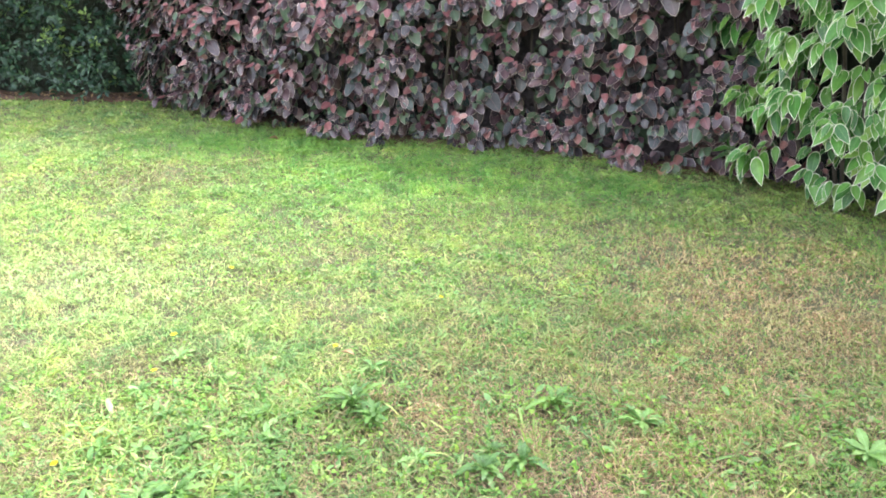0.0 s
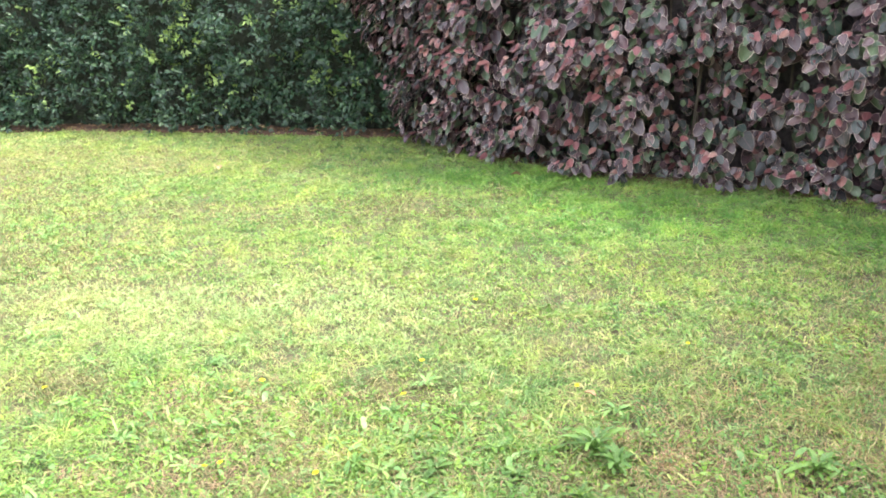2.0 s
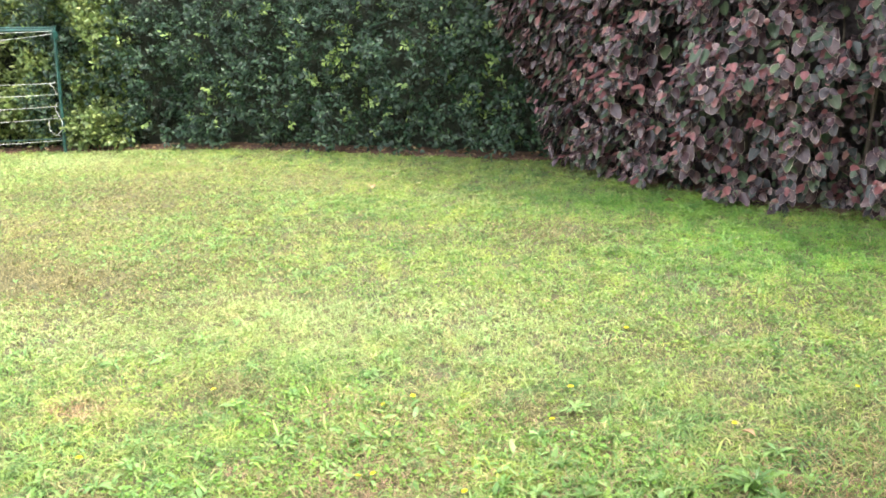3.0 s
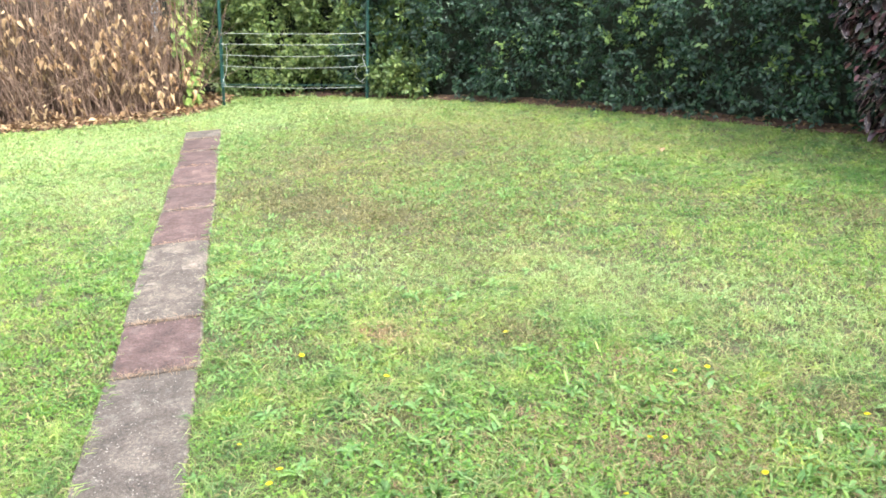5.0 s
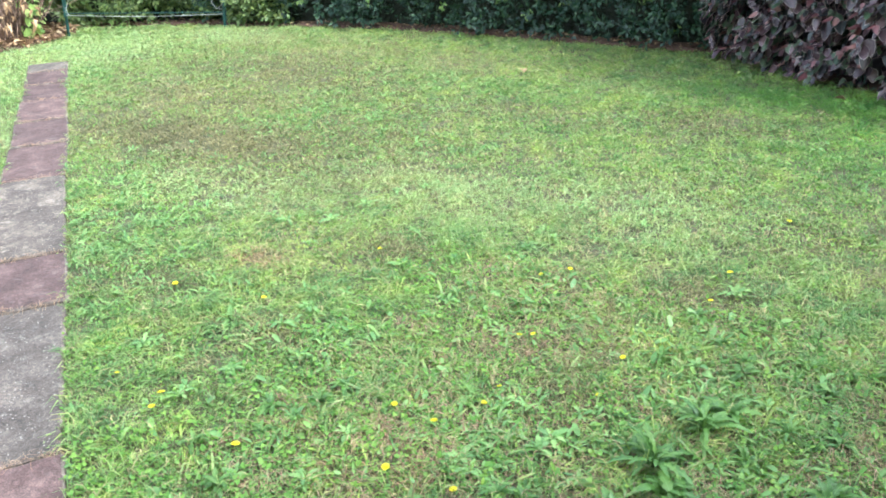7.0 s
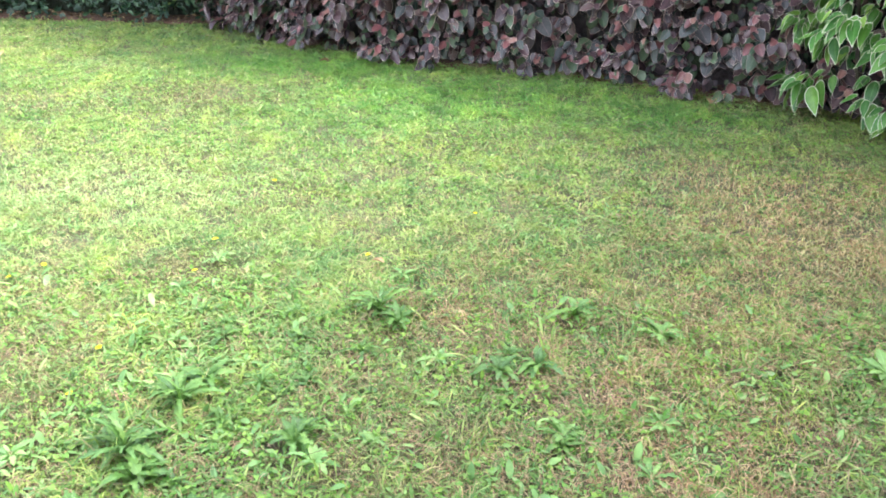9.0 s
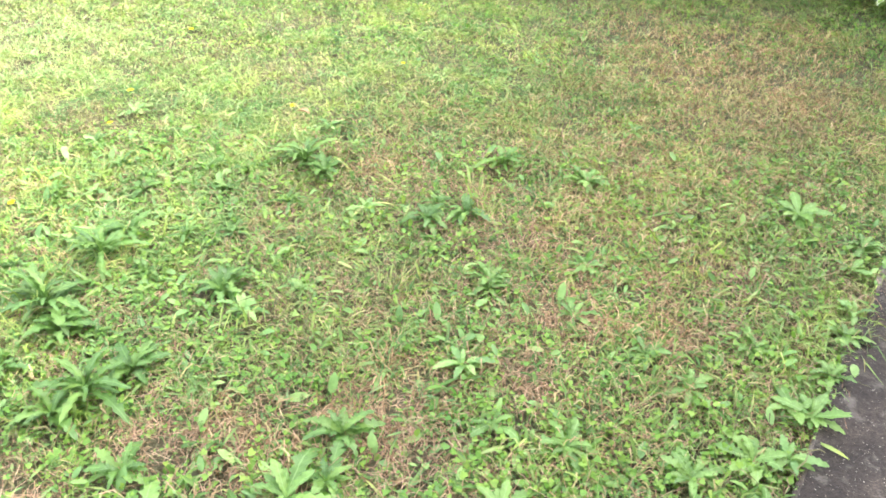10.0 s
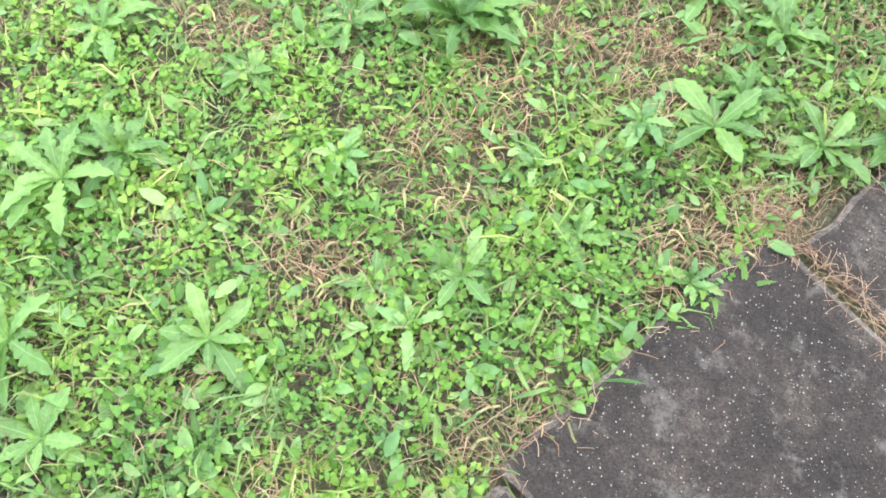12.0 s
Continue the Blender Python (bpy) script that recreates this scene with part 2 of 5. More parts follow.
# Near-black leaf green: the shade between the leaves is put into this colour.
CORE = rough_stuff("green_core_shade", ((0.3, (0.010, 0.016, 0.009)), (0.7, (0.028, 0.036, 0.018))), 14.0, 0.95, 1.0, 40.0, 0.05)
# Purple-brown for the copper hedge, darkened to carry the shade in its gaps.
CORE_COPPER = rough_stuff("copper_core_shade", ((0.3, (0.028, 0.024, 0.026)), (0.7, (0.065, 0.050, 0.054))), 14.0, 0.95, 1.0, 40.0, 0.05)
# Dead-stem brown with the thicket's inner shade put into the tone.
CORE_DRY = rough_stuff("dry_core_shade", ((0.3, (0.04, 0.028, 0.02)), (0.7, (0.12, 0.08, 0.05))), 14.0, 0.95, 1.0, 40.0, 0.05)
SOIL = rough_stuff("soil_thatch", ((0.25, (0.080, 0.068, 0.040)), (0.5, (0.128, 0.116, 0.062)), (0.75, (0.140, 0.148, 0.066))), 3.0, 0.95, 1.0, 85.0, 0.03)
MULCH = rough_stuff("bed_soil", ((0.3, (0.07, 0.038, 0.024)), (0.7, (0.17, 0.095, 0.06))), 8.0, 0.95, 1.0, 70.0, 0.02)
PAVER_GREY = paver_material("paver_grey", (0.094, 0.079, 0.067), (0.160, 0.136, 0.116), (0.46, 0.41, 0.35), 0.5, 105.0, cement=0.35)
PAVER_PATCHED = paver_material("paver_patched", (0.094, 0.078, 0.065), (0.18, 0.152, 0.124), (0.46, 0.39, 0.31), 0.5, 105.0, cement=0.75)
PAVER_RED = paver_material("paver_red", (0.094, 0.058, 0.053), (0.148, 0.098, 0.088), (0.30, 0.235, 0.20), 0.12)
PAVER_DARK = paver_material("paver_dark", (0.040, 0.032, 0.027), (0.080, 0.065, 0.054), (0.38, 0.345, 0.295), 0.42, 185.0, 0.4)
METAL_GREEN, _t, _b = tree("green_enamel")
_b.inputs["Roughness"].default_value = 0.35
_t.links.new(ramp(_t, noise_of(_t, 8.0), ((0.35, (0.008, 0.040, 0.034)), (0.7, (0.014, 0.062, 0.052)))), _b.inputs["Base Color"])
CORD = rough_stuff("line_cord", ((0.3, (0.36, 0.37, 0.34)), (0.7, (0.50, 0.51, 0.48))), 30.0, 0.6, 0.2, 200.0, 0.002)
WALL_PAINT = rough_stuff("wall_paint", ((0.3, (0.30, 0.33, 0.35)), (0.7, (0.36, 0.385, 0.40))), 1.5, 0.7, 0.1, 30.0, 0.003)
BRICK_WALL = rough_stuff("render_wall", ((0.3, (0.42, 0.38, 0.33)), (0.7, (0.5, 0.46, 0.4))), 2.0, 0.85, 0.2, 40.0, 0.003)
SLAT_PAINT = rough_stuff("slat_paint", ((0.3, (0.028, 0.036, 0.046)), (0.7, (0.045, 0.055, 0.065))), 2.0, 0.6, 0.1, 30.0, 0.003)

# ---- mesh helpers ----
def mesh_of(name, co, tris, mats, slots=None, leaf=None):
    """A mesh from numpy arrays of corners and triangles. leaf: each corner's place on its own leaf, for veins."""
    me = bpy.data.meshes.new(name)
    co, tris = np.asarray(co, np.float32), np.asarray(tris, np.int32)
    me.vertices.add(len(co))
    me.vertices.foreach_set("co", co.ravel())
    me.loops.add(tris.size)
    me.loops.foreach_set("vertex_index", tris.ravel())
    me.polygons.add(len(tris))
    me.polygons.foreach_set("loop_start", np.arange(0, tris.size, 3, dtype=np.int32))
    for m in mats:
        me.materials.append(m)
    if slots is not None:
        me.polygons.foreach_set("material_index", np.asarray(slots, np.int32))
    if leaf is not None:
        me.attributes.new("leaf_place", "FLOAT_VECTOR", "POINT").data.foreach_set("vector", np.asarray(leaf, np.float32).ravel())
    me.update(calc_edges=True)
    me.validate()
    return me


def part_mesh(name, me, parent, label="", m=None, kind=""):
    ob = new(name, me)
    ob.parent = parent
    if m is not None:
        ob.matrix_local = m
    return tagged(ob, label, kind=kind)


def part(name, bm, material, parent, label="", m=None, smooth=False):
    me = bpy.data.meshes.new(name)
    bm.to_mesh(me)
    bm.free()
    me.materials.append(material)
    if smooth:
        me.shade_smooth()
    return part_mesh(name, me, parent, label, m)


def thing(name, label, category, group="", m=None, kind=""):
    ob = new(name)
    ob.empty_display_size = 0.05
    if m is not None:
        ob.matrix_world = m
    return tagged(ob, label, category, group, kind)


def tube_bm(points, radii, sides=8, bm=None):
    """A tube with closed ends along a line of points."""
    bm = bm or bmesh.new()
    pts = [Vector(p) for p in points]
    rings = []
    for i, p in enumerate(pts):
        d = (pts[min(i + 1, len(pts) - 1)] - pts[max(i - 1, 0)]).normalized()
        a = d.orthogonal().normalized() if not rings else (rings[-1][1] - d * rings[-1][1].dot(d)).normalized()
        b = d.cross(a)
        r = radii[i] if hasattr(radii, "__len__") else radii
        ring = [bm.verts.new(p + (a * math.cos(k * math.tau / sides) + b * math.sin(k * math.tau / sides)) * r) for k in range(sides)]
        rings.append((ring, a))
    for (r0, _), (r1, _) in zip(rings, rings[1:]):
        for k in range(sides):
            bm.faces.new((r0[k], r0[(k + 1) % sides], r1[(k + 1) % sides], r1[k]))
    bm.faces.new(rings[0][0][::-1])
    bm.faces.new(rings[-1][0])
    return bm


def box_bm(size, bevel=0.0, bm=None, m=None):
    bm = bm or bmesh.new()
    made = bmesh.ops.create_cube(bm, size=1.0)["verts"]
    bmesh.ops.scale(bm, vec=size, verts=made)
    if bevel:
        edges = list({e for v in made for e in v.link_edges})
        made = bmesh.ops.bevel(bm, geom=edges, offset=bevel, segments=2, affect="EDGES", profile=0.6)["verts"] or made
    if m is not None:
        bmesh.ops.transform(bm, matrix=m, verts=made)
    return bm


# leaf shapes: corners, triangles, material slot (0 blade, 1 rim)
def rimmed_leaf(length, width, pointed, cup, rim, n=12, wavy=0.0):
    """A leaf from its stalk at the origin along +y, facing +z: an outline, a narrow rim and a folded blade."""
    outer = []
    for i in range(n):
        a = math.tau * i / n
        u = 0.5 - 0.5 * math.cos(a)
        w = math.sin(a) * (1 - pointed * u * u * 0.55)
        if i == n // 2:
            u += 0.10 * pointed
        outer.append((w * width / 2 * (1 + wavy * math.cos(5 * a)), u * length))
    co, tris, slot = [], [], []

    def z(x, y):
        return cup * (abs(x) / (width / 2)) ** 1.5 * width * 0.5 - 0.35 * length * cup * (y / length) ** 2

    for x, y in outer:
        co.append((x, y, z(x, y)))
    for x, y in outer:
        x2, y2 = x * (1 - rim), length * 0.5 + (y - length * 0.5) * (1 - rim * 0.8)
        co.append((x2, y2, z(x2, y2)))
    for u in (0.25, 0.5, 0.75):
        co.append((0, u * length, z(0, u * length) - 0.004))
    for i in range(n):
        j = (i + 1) % n
        tris += [(i, j, n + j), (i, n + j, n + i)]
        slot += [1, 1]
        mid = (co[n + i][1] + co[n + j][1]) / 2 / length
        c = 2 * n + (0 if mid < 0.36 else 1 if mid < 0.64 else 2)
        tris.append((n + i, n + j, c))
        slot.append(0)
    # close the blade along the midrib
    for a, b in ((0, 1), (1, 2)):
        lim = (0.36, 0.64)[a]
        for i in range(n):
            j = (i + 1) % n
            mi = (co[n + i][1] + co[n + j][1]) / 2 / length
            k = (j + 1) % n
            mj = (co[n + j][1] + co[n + k][1]) / 2 / length
            if (mi < lim) != (mj < lim):
                tris.append((n + j, 2 * n + b, 2 * n + a) if mi < lim else (n + j, 2 * n + a, 2 * n + b))
                slot.append(0)
    return np.array(co), np.array(tris), np.array(slot)


def plain_leaf(length, width, fold=0.25, droop=0.2):
    """A small leaf of six corners folded along its midrib, along +y."""
    co = [(0, 0, 0), (-width / 2, length * 0.42, fold * width), (width / 2, length * 0.42, fold * width),
          (0, length * 0.45, 0), (-width * 0.33, length * 0.75, fold * width * 0.6 - droop * length * 0.4),
          (width * 0.33, length * 0.75, fold * width * 0.6 - droop * length * 0.4), (0, length, -droop * length)]
    tris = [(0, 3, 1), (0, 2, 3), (1, 3, 4), (3, 2, 5), (4, 3, 6), (3, 5, 6)]
    return np.array(co), np.array(tris), np.zeros(6, int)


def round_leaf(length, width, droop=0.15):
    """A small oval leaf of ten corners with a sunk midrib, along +y."""
    out = [(0, 0), (-0.36, 0.22), (-0.5, 0.5), (-0.38, 0.8), (0, 1), (0.38, 0.8), (0.5, 0.5), (0.36, 0.22)]
    co = [(x * width, y * length, abs(x) * width * 0.25 - droop * length * y * y) for x, y in out]
    co += [(0, 0.35 * length, -droop * length * 0.12), (0, 0.7 * length, -droop * length * 0.5)]
    tris = [(0, 8, 1), (1, 8, 2), (2, 8, 9), (2, 9, 3), (3, 9, 4), (4, 9, 5), (5, 9, 6), (6, 9, 8), (6, 8, 7), (7, 8, 0)]
    return np.array(co), np.array(tris), np.zeros(10, int)


def heart_leaf(length, width):
    """A clover leaflet notched at its tip, along +y."""
    out = [(0, 0), (-0.42, 0.5), (-0.40, 0.88), (0, 0.8), (0.40, 0.88), (0.42, 0.5)]
    co = [(x * width, y * length, abs(x) * width * 0.22 - 0.08 * length * y) for x, y in out] + [(0, 0.45 * length, -0.03 * length)]
    return np.array(co), np.array([(0, 6, 1), (1, 6, 2), (2, 6, 3), (3, 6, 4), (4, 6, 5), (5, 6, 0)]), np.zeros(6, int)


def tiny_leaf(length, width):
    co = [(0, 0, 0), (-width / 2, length * 0.5, width * 0.15), (width / 2, length * 0.5, width * 0.15), (0, length, -length * 0.12)]
    return np.array(co), np.array([(0, 3, 1), (0, 2, 3)]), np.zeros(2, int)


def frames_from(direction, up):
    """Turning matrices whose y runs along direction and whose z lies near up."""
    y = direction / np.linalg.norm(direction, axis=1, keepdims=True)
    x = np.cross(y, up)
    x /= np.linalg.norm(x, axis=1, keepdims=True) + 1e-9
    z = np.cross(x, y)
    return np.stack((x, y, z), axis=2)


def scatter_mesh(name, shape, places, turns, sizes, mats, slot_of=None, veined=False):
    """One mesh of many copies of a leaf shape. slot_of: for each copy the material of its blade (its rim takes the last)."""
    co, tris, slot = shape
    n, k = len(places), len(co)
    all_co = np.einsum("nij,kj->nki", turns, co) * np.asarray(sizes)[:, None, None] + places[:, None, :]
    all_tris = tris[None] + (np.arange(n) * k)[:, None, None]
    if slot_of is not None:
        slots = np.where(slot[None] == 1, len(mats) - 1, np.asarray(slot_of)[:, None]).ravel()
    else:
        slots = np.tile(slot, n)
    return mesh_of(name, all_co.reshape(-1, 3), all_tris.reshape(-1, 3), mats, slots, np.tile(co, (n, 1)) if veined else None)


def matrix_from(place, turn, size):
    m = Matrix.Identity(4)
    for r in range(3):
        for c in range(3):
            m[r][c] = float(turn[r][c]) * float(size)
        m[r][3] = float(place[r])
    return m


def lumps(x, y, z=0.0, scale=1.0):
    return noise.noise(Vector((x * scale, y * scale, z * scale)))


class Line:
    """The foot of a hedge: a polyline with places and outward normals (to the right of its run)."""

    def __init__(self, pts):
        self.p = np.array(pts, float)
        d = np.diff(self.p, axis=0)
        self.len = np.concatenate(([0], np.cumsum(np.linalg.norm(d, axis=1))))
        self.total = self.len[-1]

    def at(self, s):
        s = np.asarray(s)
        return np.stack((np.interp(s, self.len, self.p[:, 0]), np.interp(s, self.len, self.p[:, 1])), -1)

    def normal(self, s, h=0.25):
        d = self.at(np.minimum(np.asarray(s) + h, self.total)) - self.at(np.maximum(np.asarray(s) - h, 0))
        d /= np.linalg.norm(d, axis=-1, keepdims=True)
        return np.stack((d[..., 1], -d[..., 0]), -1)


def hedge_core(name, line, height, inset, thick, material, parent, step=0.12, bumpy=0.1, lean=None):
    """A hedge's inside: uneven body behind the leaves, painted dark for the shade there."""
    ns, nh = max(4, int(line.total / step)), max(4, int(height / step))
    s = np.linspace(0, line.total, ns)
    front, nor = line.at(s), line.normal(s)
    bm = bmesh.new()
    grid = []
    for i in range(ns):
        col = []
        for j in range(nh):
            z = height * j / (nh - 1) - 0.02
            d = -inset + bumpy * lumps(s[i], z, 3.0, 2.3) - (0.25 * max(0, (z - height * 0.85) / (height * 0.15)) ** 2) + (float(lean(s[i])) * z if lean else 0.0)
            col.append(bm.verts.new((*(front[i] + nor[i] * d), z)))
        for j in range(nh - 1, -1, -1):
            z = height * j / (nh - 1) - 0.02
            col.append(bm.verts.new((*(front[i] - nor[i] * (inset + thick)), z)))
        grid.append(col)
    for a, b in zip(grid, grid[1:]):
        for j in range(len(a) - 1):
            bm.faces.new((a[j], b[j], b[j + 1], a[j + 1]))
    for col in (grid[0], grid[-1]):
        bm.faces.new(col)
    bmesh.ops.recalc_face_normals(bm, faces=bm.faces)
    return part(name, bm, material, parent, smooth=True)


# ---- ground ----
U = np.array((-0.858, 0.513))        # the run of the stepping strip across the lawn
D = np.array((0.513, 0.858))         # the run of the path by the house


def bm_sheet(xs, ys, zf):
    bm = bmesh.new()
    v = [[bm.verts.new((x, y, zf(x, y))) for x in xs] for y in ys]
    for r0, r1 in zip(v, v[1:]):
        for i in range(len(xs) - 1):
            bm.faces.new((r0[i], r0[i + 1], r1[i + 1], r1[i]))
    return bm


def uneven(a, b, n, far):
    mid = np.linspace(a, b, n)
    return np.concatenate(([-far, -far * 0.2], mid, [far * 0.2, far]))


def ground_z(x, y):
    near = max(0.0, 1 - max(abs(x + 4) / 16, abs(y - 3) / 14))
    return -0.008 + 0.012 * near * lumps(x, y, 0, 0.9) + 0.006 * near * lumps(x, y, 5, 4.0)


ground_me = bpy.data.meshes.new("ground")
gb = bm_sheet(uneven(-14, 5, 150, 600), uneven(-4, 11, 120, 600), ground_z)
gb.to_mesh(ground_me)
gb.free()
ground_me.materials.append(SOIL)
ground_me.shade_smooth()
ground = tagged(new("ground", ground_me), "soil and dry thatch under a patchy lawn", "ground", kind="structure")

# ---- lines of the planting ----
COPPER_LINE = Line([(-2.15, 8.7), (-2.6, 8.1), (-2.65, 7.55), (-2.33, 7.08), (-2.0, 6.77), (-1.5, 6.5), (-0.9, 6.05), (-0.3, 5.88), (0.45, 5.88), (1.0, 5.6), (1.5, 5.35), (2.0, 5.2), (2.8, 5.1), (4.2, 5.0)])
BACK_LINE = Line([(-10.9, 5.75), (-10.2, 6.05), (-9.2, 6.55), (-8.4, 6.8), (-7.2, 7.16), (-5.5, 7.37), (-4.2, 7.37), (-2.9, 7.36), (-1.0, 7.7)])
DRY_LINE = Line([(-11.6, 1.2), (-11.1, 2.4), (-10.75, 3.1), (-10.3, 3.7), (-10.02, 4.3), (-9.98, 4.8), (-10.3, 5.2), (-10.9, 5.45)])


def face_points(line, n, height, low=0.0, lean=0.0, rough=0.12, seed=0, s0=0.0, s1=None, clump=0.0, radius=0.22):
    """Places on a hedge's face. clump: how far rounded masses of growth stand out of it."""
    r = np.random.default_rng(seed)
    s = r.uniform(s0, line.total if s1 is None else s1, n)
    h = low + (height - low) * r.uniform(0, 1, n)
    bulge = np.array([rough * (1.2 * lumps(a, b, seed, 1.6) + 0.7 * lumps(a, b, seed + 9, 4.0)) for a, b in zip(s, h)])
    out = bulge + (lean(s) if callable(lean) else lean) * h
    if clump:
        rc = np.random.default_rng(seed + 700)
        k = int(line.total * height * 0.75 / radius ** 2)
        cs, ch, cr = rc.uniform(0, line.total, k), rc.uniform(0, height, k), radius * rc.uniform(0.7, 1.3, k)
        best = np.zeros(n)
        for i0 in range(0, n, 500):
            d2 = ((s[i0:i0 + 500, None] - cs) ** 2 + (h[i0:i0 + 500, None] - ch) ** 2) / cr ** 2
            best[i0:i0 + 500] = np.sqrt(np.clip(1 - d2, 0, 1)).max(1)
        out = out + clump * (best - 0.55)
    return s, h, out, line.at(s), line.normal(s), r


def not_on_paving(x, y, margin=0.0):
    p = np.stack((x, y), -1)
    a = p - np.array((-2.305, 0.56))
    along, across = a @ U, a @ D
    strip = (along > -2.6) & (along < 7.05) & (np.abs(across) < 0.185 - margin)
    off, run = p @ U, p @ D
    edge = 0.24 + 0.05 * np.clip((run - 0.8) / 0.35, 0, 1) + 0.05 * np.clip((run - 1.4) / 0.6, 0, 1)
    path = (off < -edge - margin) & (off > -1.0)
    return ~(strip | path)


def in_lawn(x, y):
    """Inside the planting's feet."""
    ok = np.ones(len(x), bool)
    for line, extra in ((COPPER_LINE, 0.15), (BACK_LINE, -0.05), (DRY_LINE, -0.25)):
        d2 = None
        ss = np.linspace(0, line.total, 160)
        pp, nn = line.at(ss), line.normal(ss)
        for i0 in range(0, len(x), 20000):
            q = np.stack((x[i0:i0 + 20000], y[i0:i0 + 20000]), -1)
            dist = ((q[:, None] - pp[None]) ** 2).sum(-1)
            k = dist.argmin(1)
            side = ((q - pp[k]) * nn[k]).sum(-1)
            ok[i0:i0 + 20000] &= ~((side < -extra) & (dist[np.arange(len(q)), k] < 6.0))
    return ok


# patches of drier turf: x, y, radius x, radius y, share
DRY_SPOTS = ((1.5, 3.4, 0.75, 0.8, 0.72), (1.1, 2.7, 0.7, 0.6, 0.5), (0.45, 1.35, 0.5, 0.5, 0.35), (0.8, 1.9, 0.5, 0.6, 0.42), (0.2, 2.55, 0.45, 0.5, 0.4),
             (-0.1, 1.1, 0.35, 0.2, 0.7), (0.1, 0.85, 0.25, 0.12, 0.5), (-1.4, 1.25, 0.3, 0.25, 0.3))
BROWN_SPOTS = ((-4.7, 3.15, 1.4, 0.5, 0.9), (-5.6, 3.9, 1.2, 0.5, 0.6), (-3.7, 3.65, 1.1, 0.35, 0.45), (-5.9, 5.0, 1.5, 0.8, 0.6), (-2.28, 2.38, 0.22, 0.12, 0.7), (-1.31, 2.03, 0.2, 0.12, 0.7), (-0.98, 2.65, 0.2, 0.12, 0.6), (-3.05, 1.61, 0.25, 0.15, 0.6),
               (-2.23, 1.56, 0.15, 0.1, 0.5), (-1.39, 1.13, 0.15, 0.1, 0.6), (-1.11, 1.74, 0.15, 0.1, 0.6), (-3.27, 4.7, 0.7, 0.35, 0.3), (-2.56, 4.66, 0.4, 0.2, 0.3), (-1.95, 5.0, 0.5, 0.3, 0.5))
SMOOTH_SPOTS = ((-8.6, 3.0, 1.8, 1.2), (-8.8, 4.8, 1.5, 1.2), (-8.0, 6.2, 1.3, 0.7), (-8.0, 1.3, 1.8, 1.1), (-6.6, 2.3, 1.2, 0.6, 0.9), (-3.7, 2.6, 0.8, 0.35, 0.95), (-2.6, 3.15, 0.9, 0.45, 0.95), (-1.7, 3.4, 0.8, 0.5, 0.8))
LUSH_SPOTS = ((-0.2, 5.2, 1.4, 0.7), (-1.3, 5.9, 1.0, 0.5), (1.1, 4.9, 0.5, 0.3))
YELLOW_SPOTS = ((-6.2, 6.1, 1.8, 0.6), (-4.3, 6.1, 1.0, 0.5), (-5.2, 3.9, 1.5, 0.5, 0.5), (-2.78, 1.99, 0.3, 0.15, 0.8), (-2.6, 2.2, 0.5, 0.25, 0.4))
# where bare straw shows between the weeds: x, y, radius
STRAW_SPOTS = tuple((x, y, 0.11, 0.075) for x, y in ((-0.16, 1.25), (0.11, 1.30), (0.24, 1.39), (-0.32, 1.16), (0.64, 1.66), (0.92, 1.57), (0.31, 1.01), (0.34, 0.87), (0.10, 0.67), (0.38, 0.79), (0.05, 0.56), (0.74, 1.01),
                    (-0.43, 0.65), (0.68, 0.63), (0.06, 0.46), (0.21, 1.20), (0.14, 0.89), (0.50, 0.52), (0.30, 0.10), (-0.05, 0.25), (-2.78, 1.99), (-0.62, 1.02), (0.5, 1.45)))


def blob(x, y, spots):
    v = np.zeros(len(x))
    for cx, cy, rx, ry, *share in spots:
        v = np.maximum(v, (share[0] if share else 1.0) * np.exp(-((x - cx) / rx) ** 2 - ((y - cy) / ry) ** 2))
    return v


def smooth_noise(x, y, scale, seed):
    """Cheap value noise on a grid, for spreading plants."""
    r = np.random.default_rng(seed)
    g = r.uniform(0, 1, (64, 64))
    u, v = x * scale + 500, y * scale + 500
    i, j = np.floor(u).astype(int), np.floor(v).astype(int)
    f, h = u - i, v - j
    f, h = f * f * (3 - 2 * f), h * h * (3 - 2 * h)
    i0, i1, j0, j1 = i % 64, (i + 1) % 64, j % 64, (j + 1) % 64
    return (g[i0, j0] * (1 - f) + g[i1, j0] * f) * (1 - h) + (g[i0, j1] * (1 - f) + g[i1, j1] * f) * h


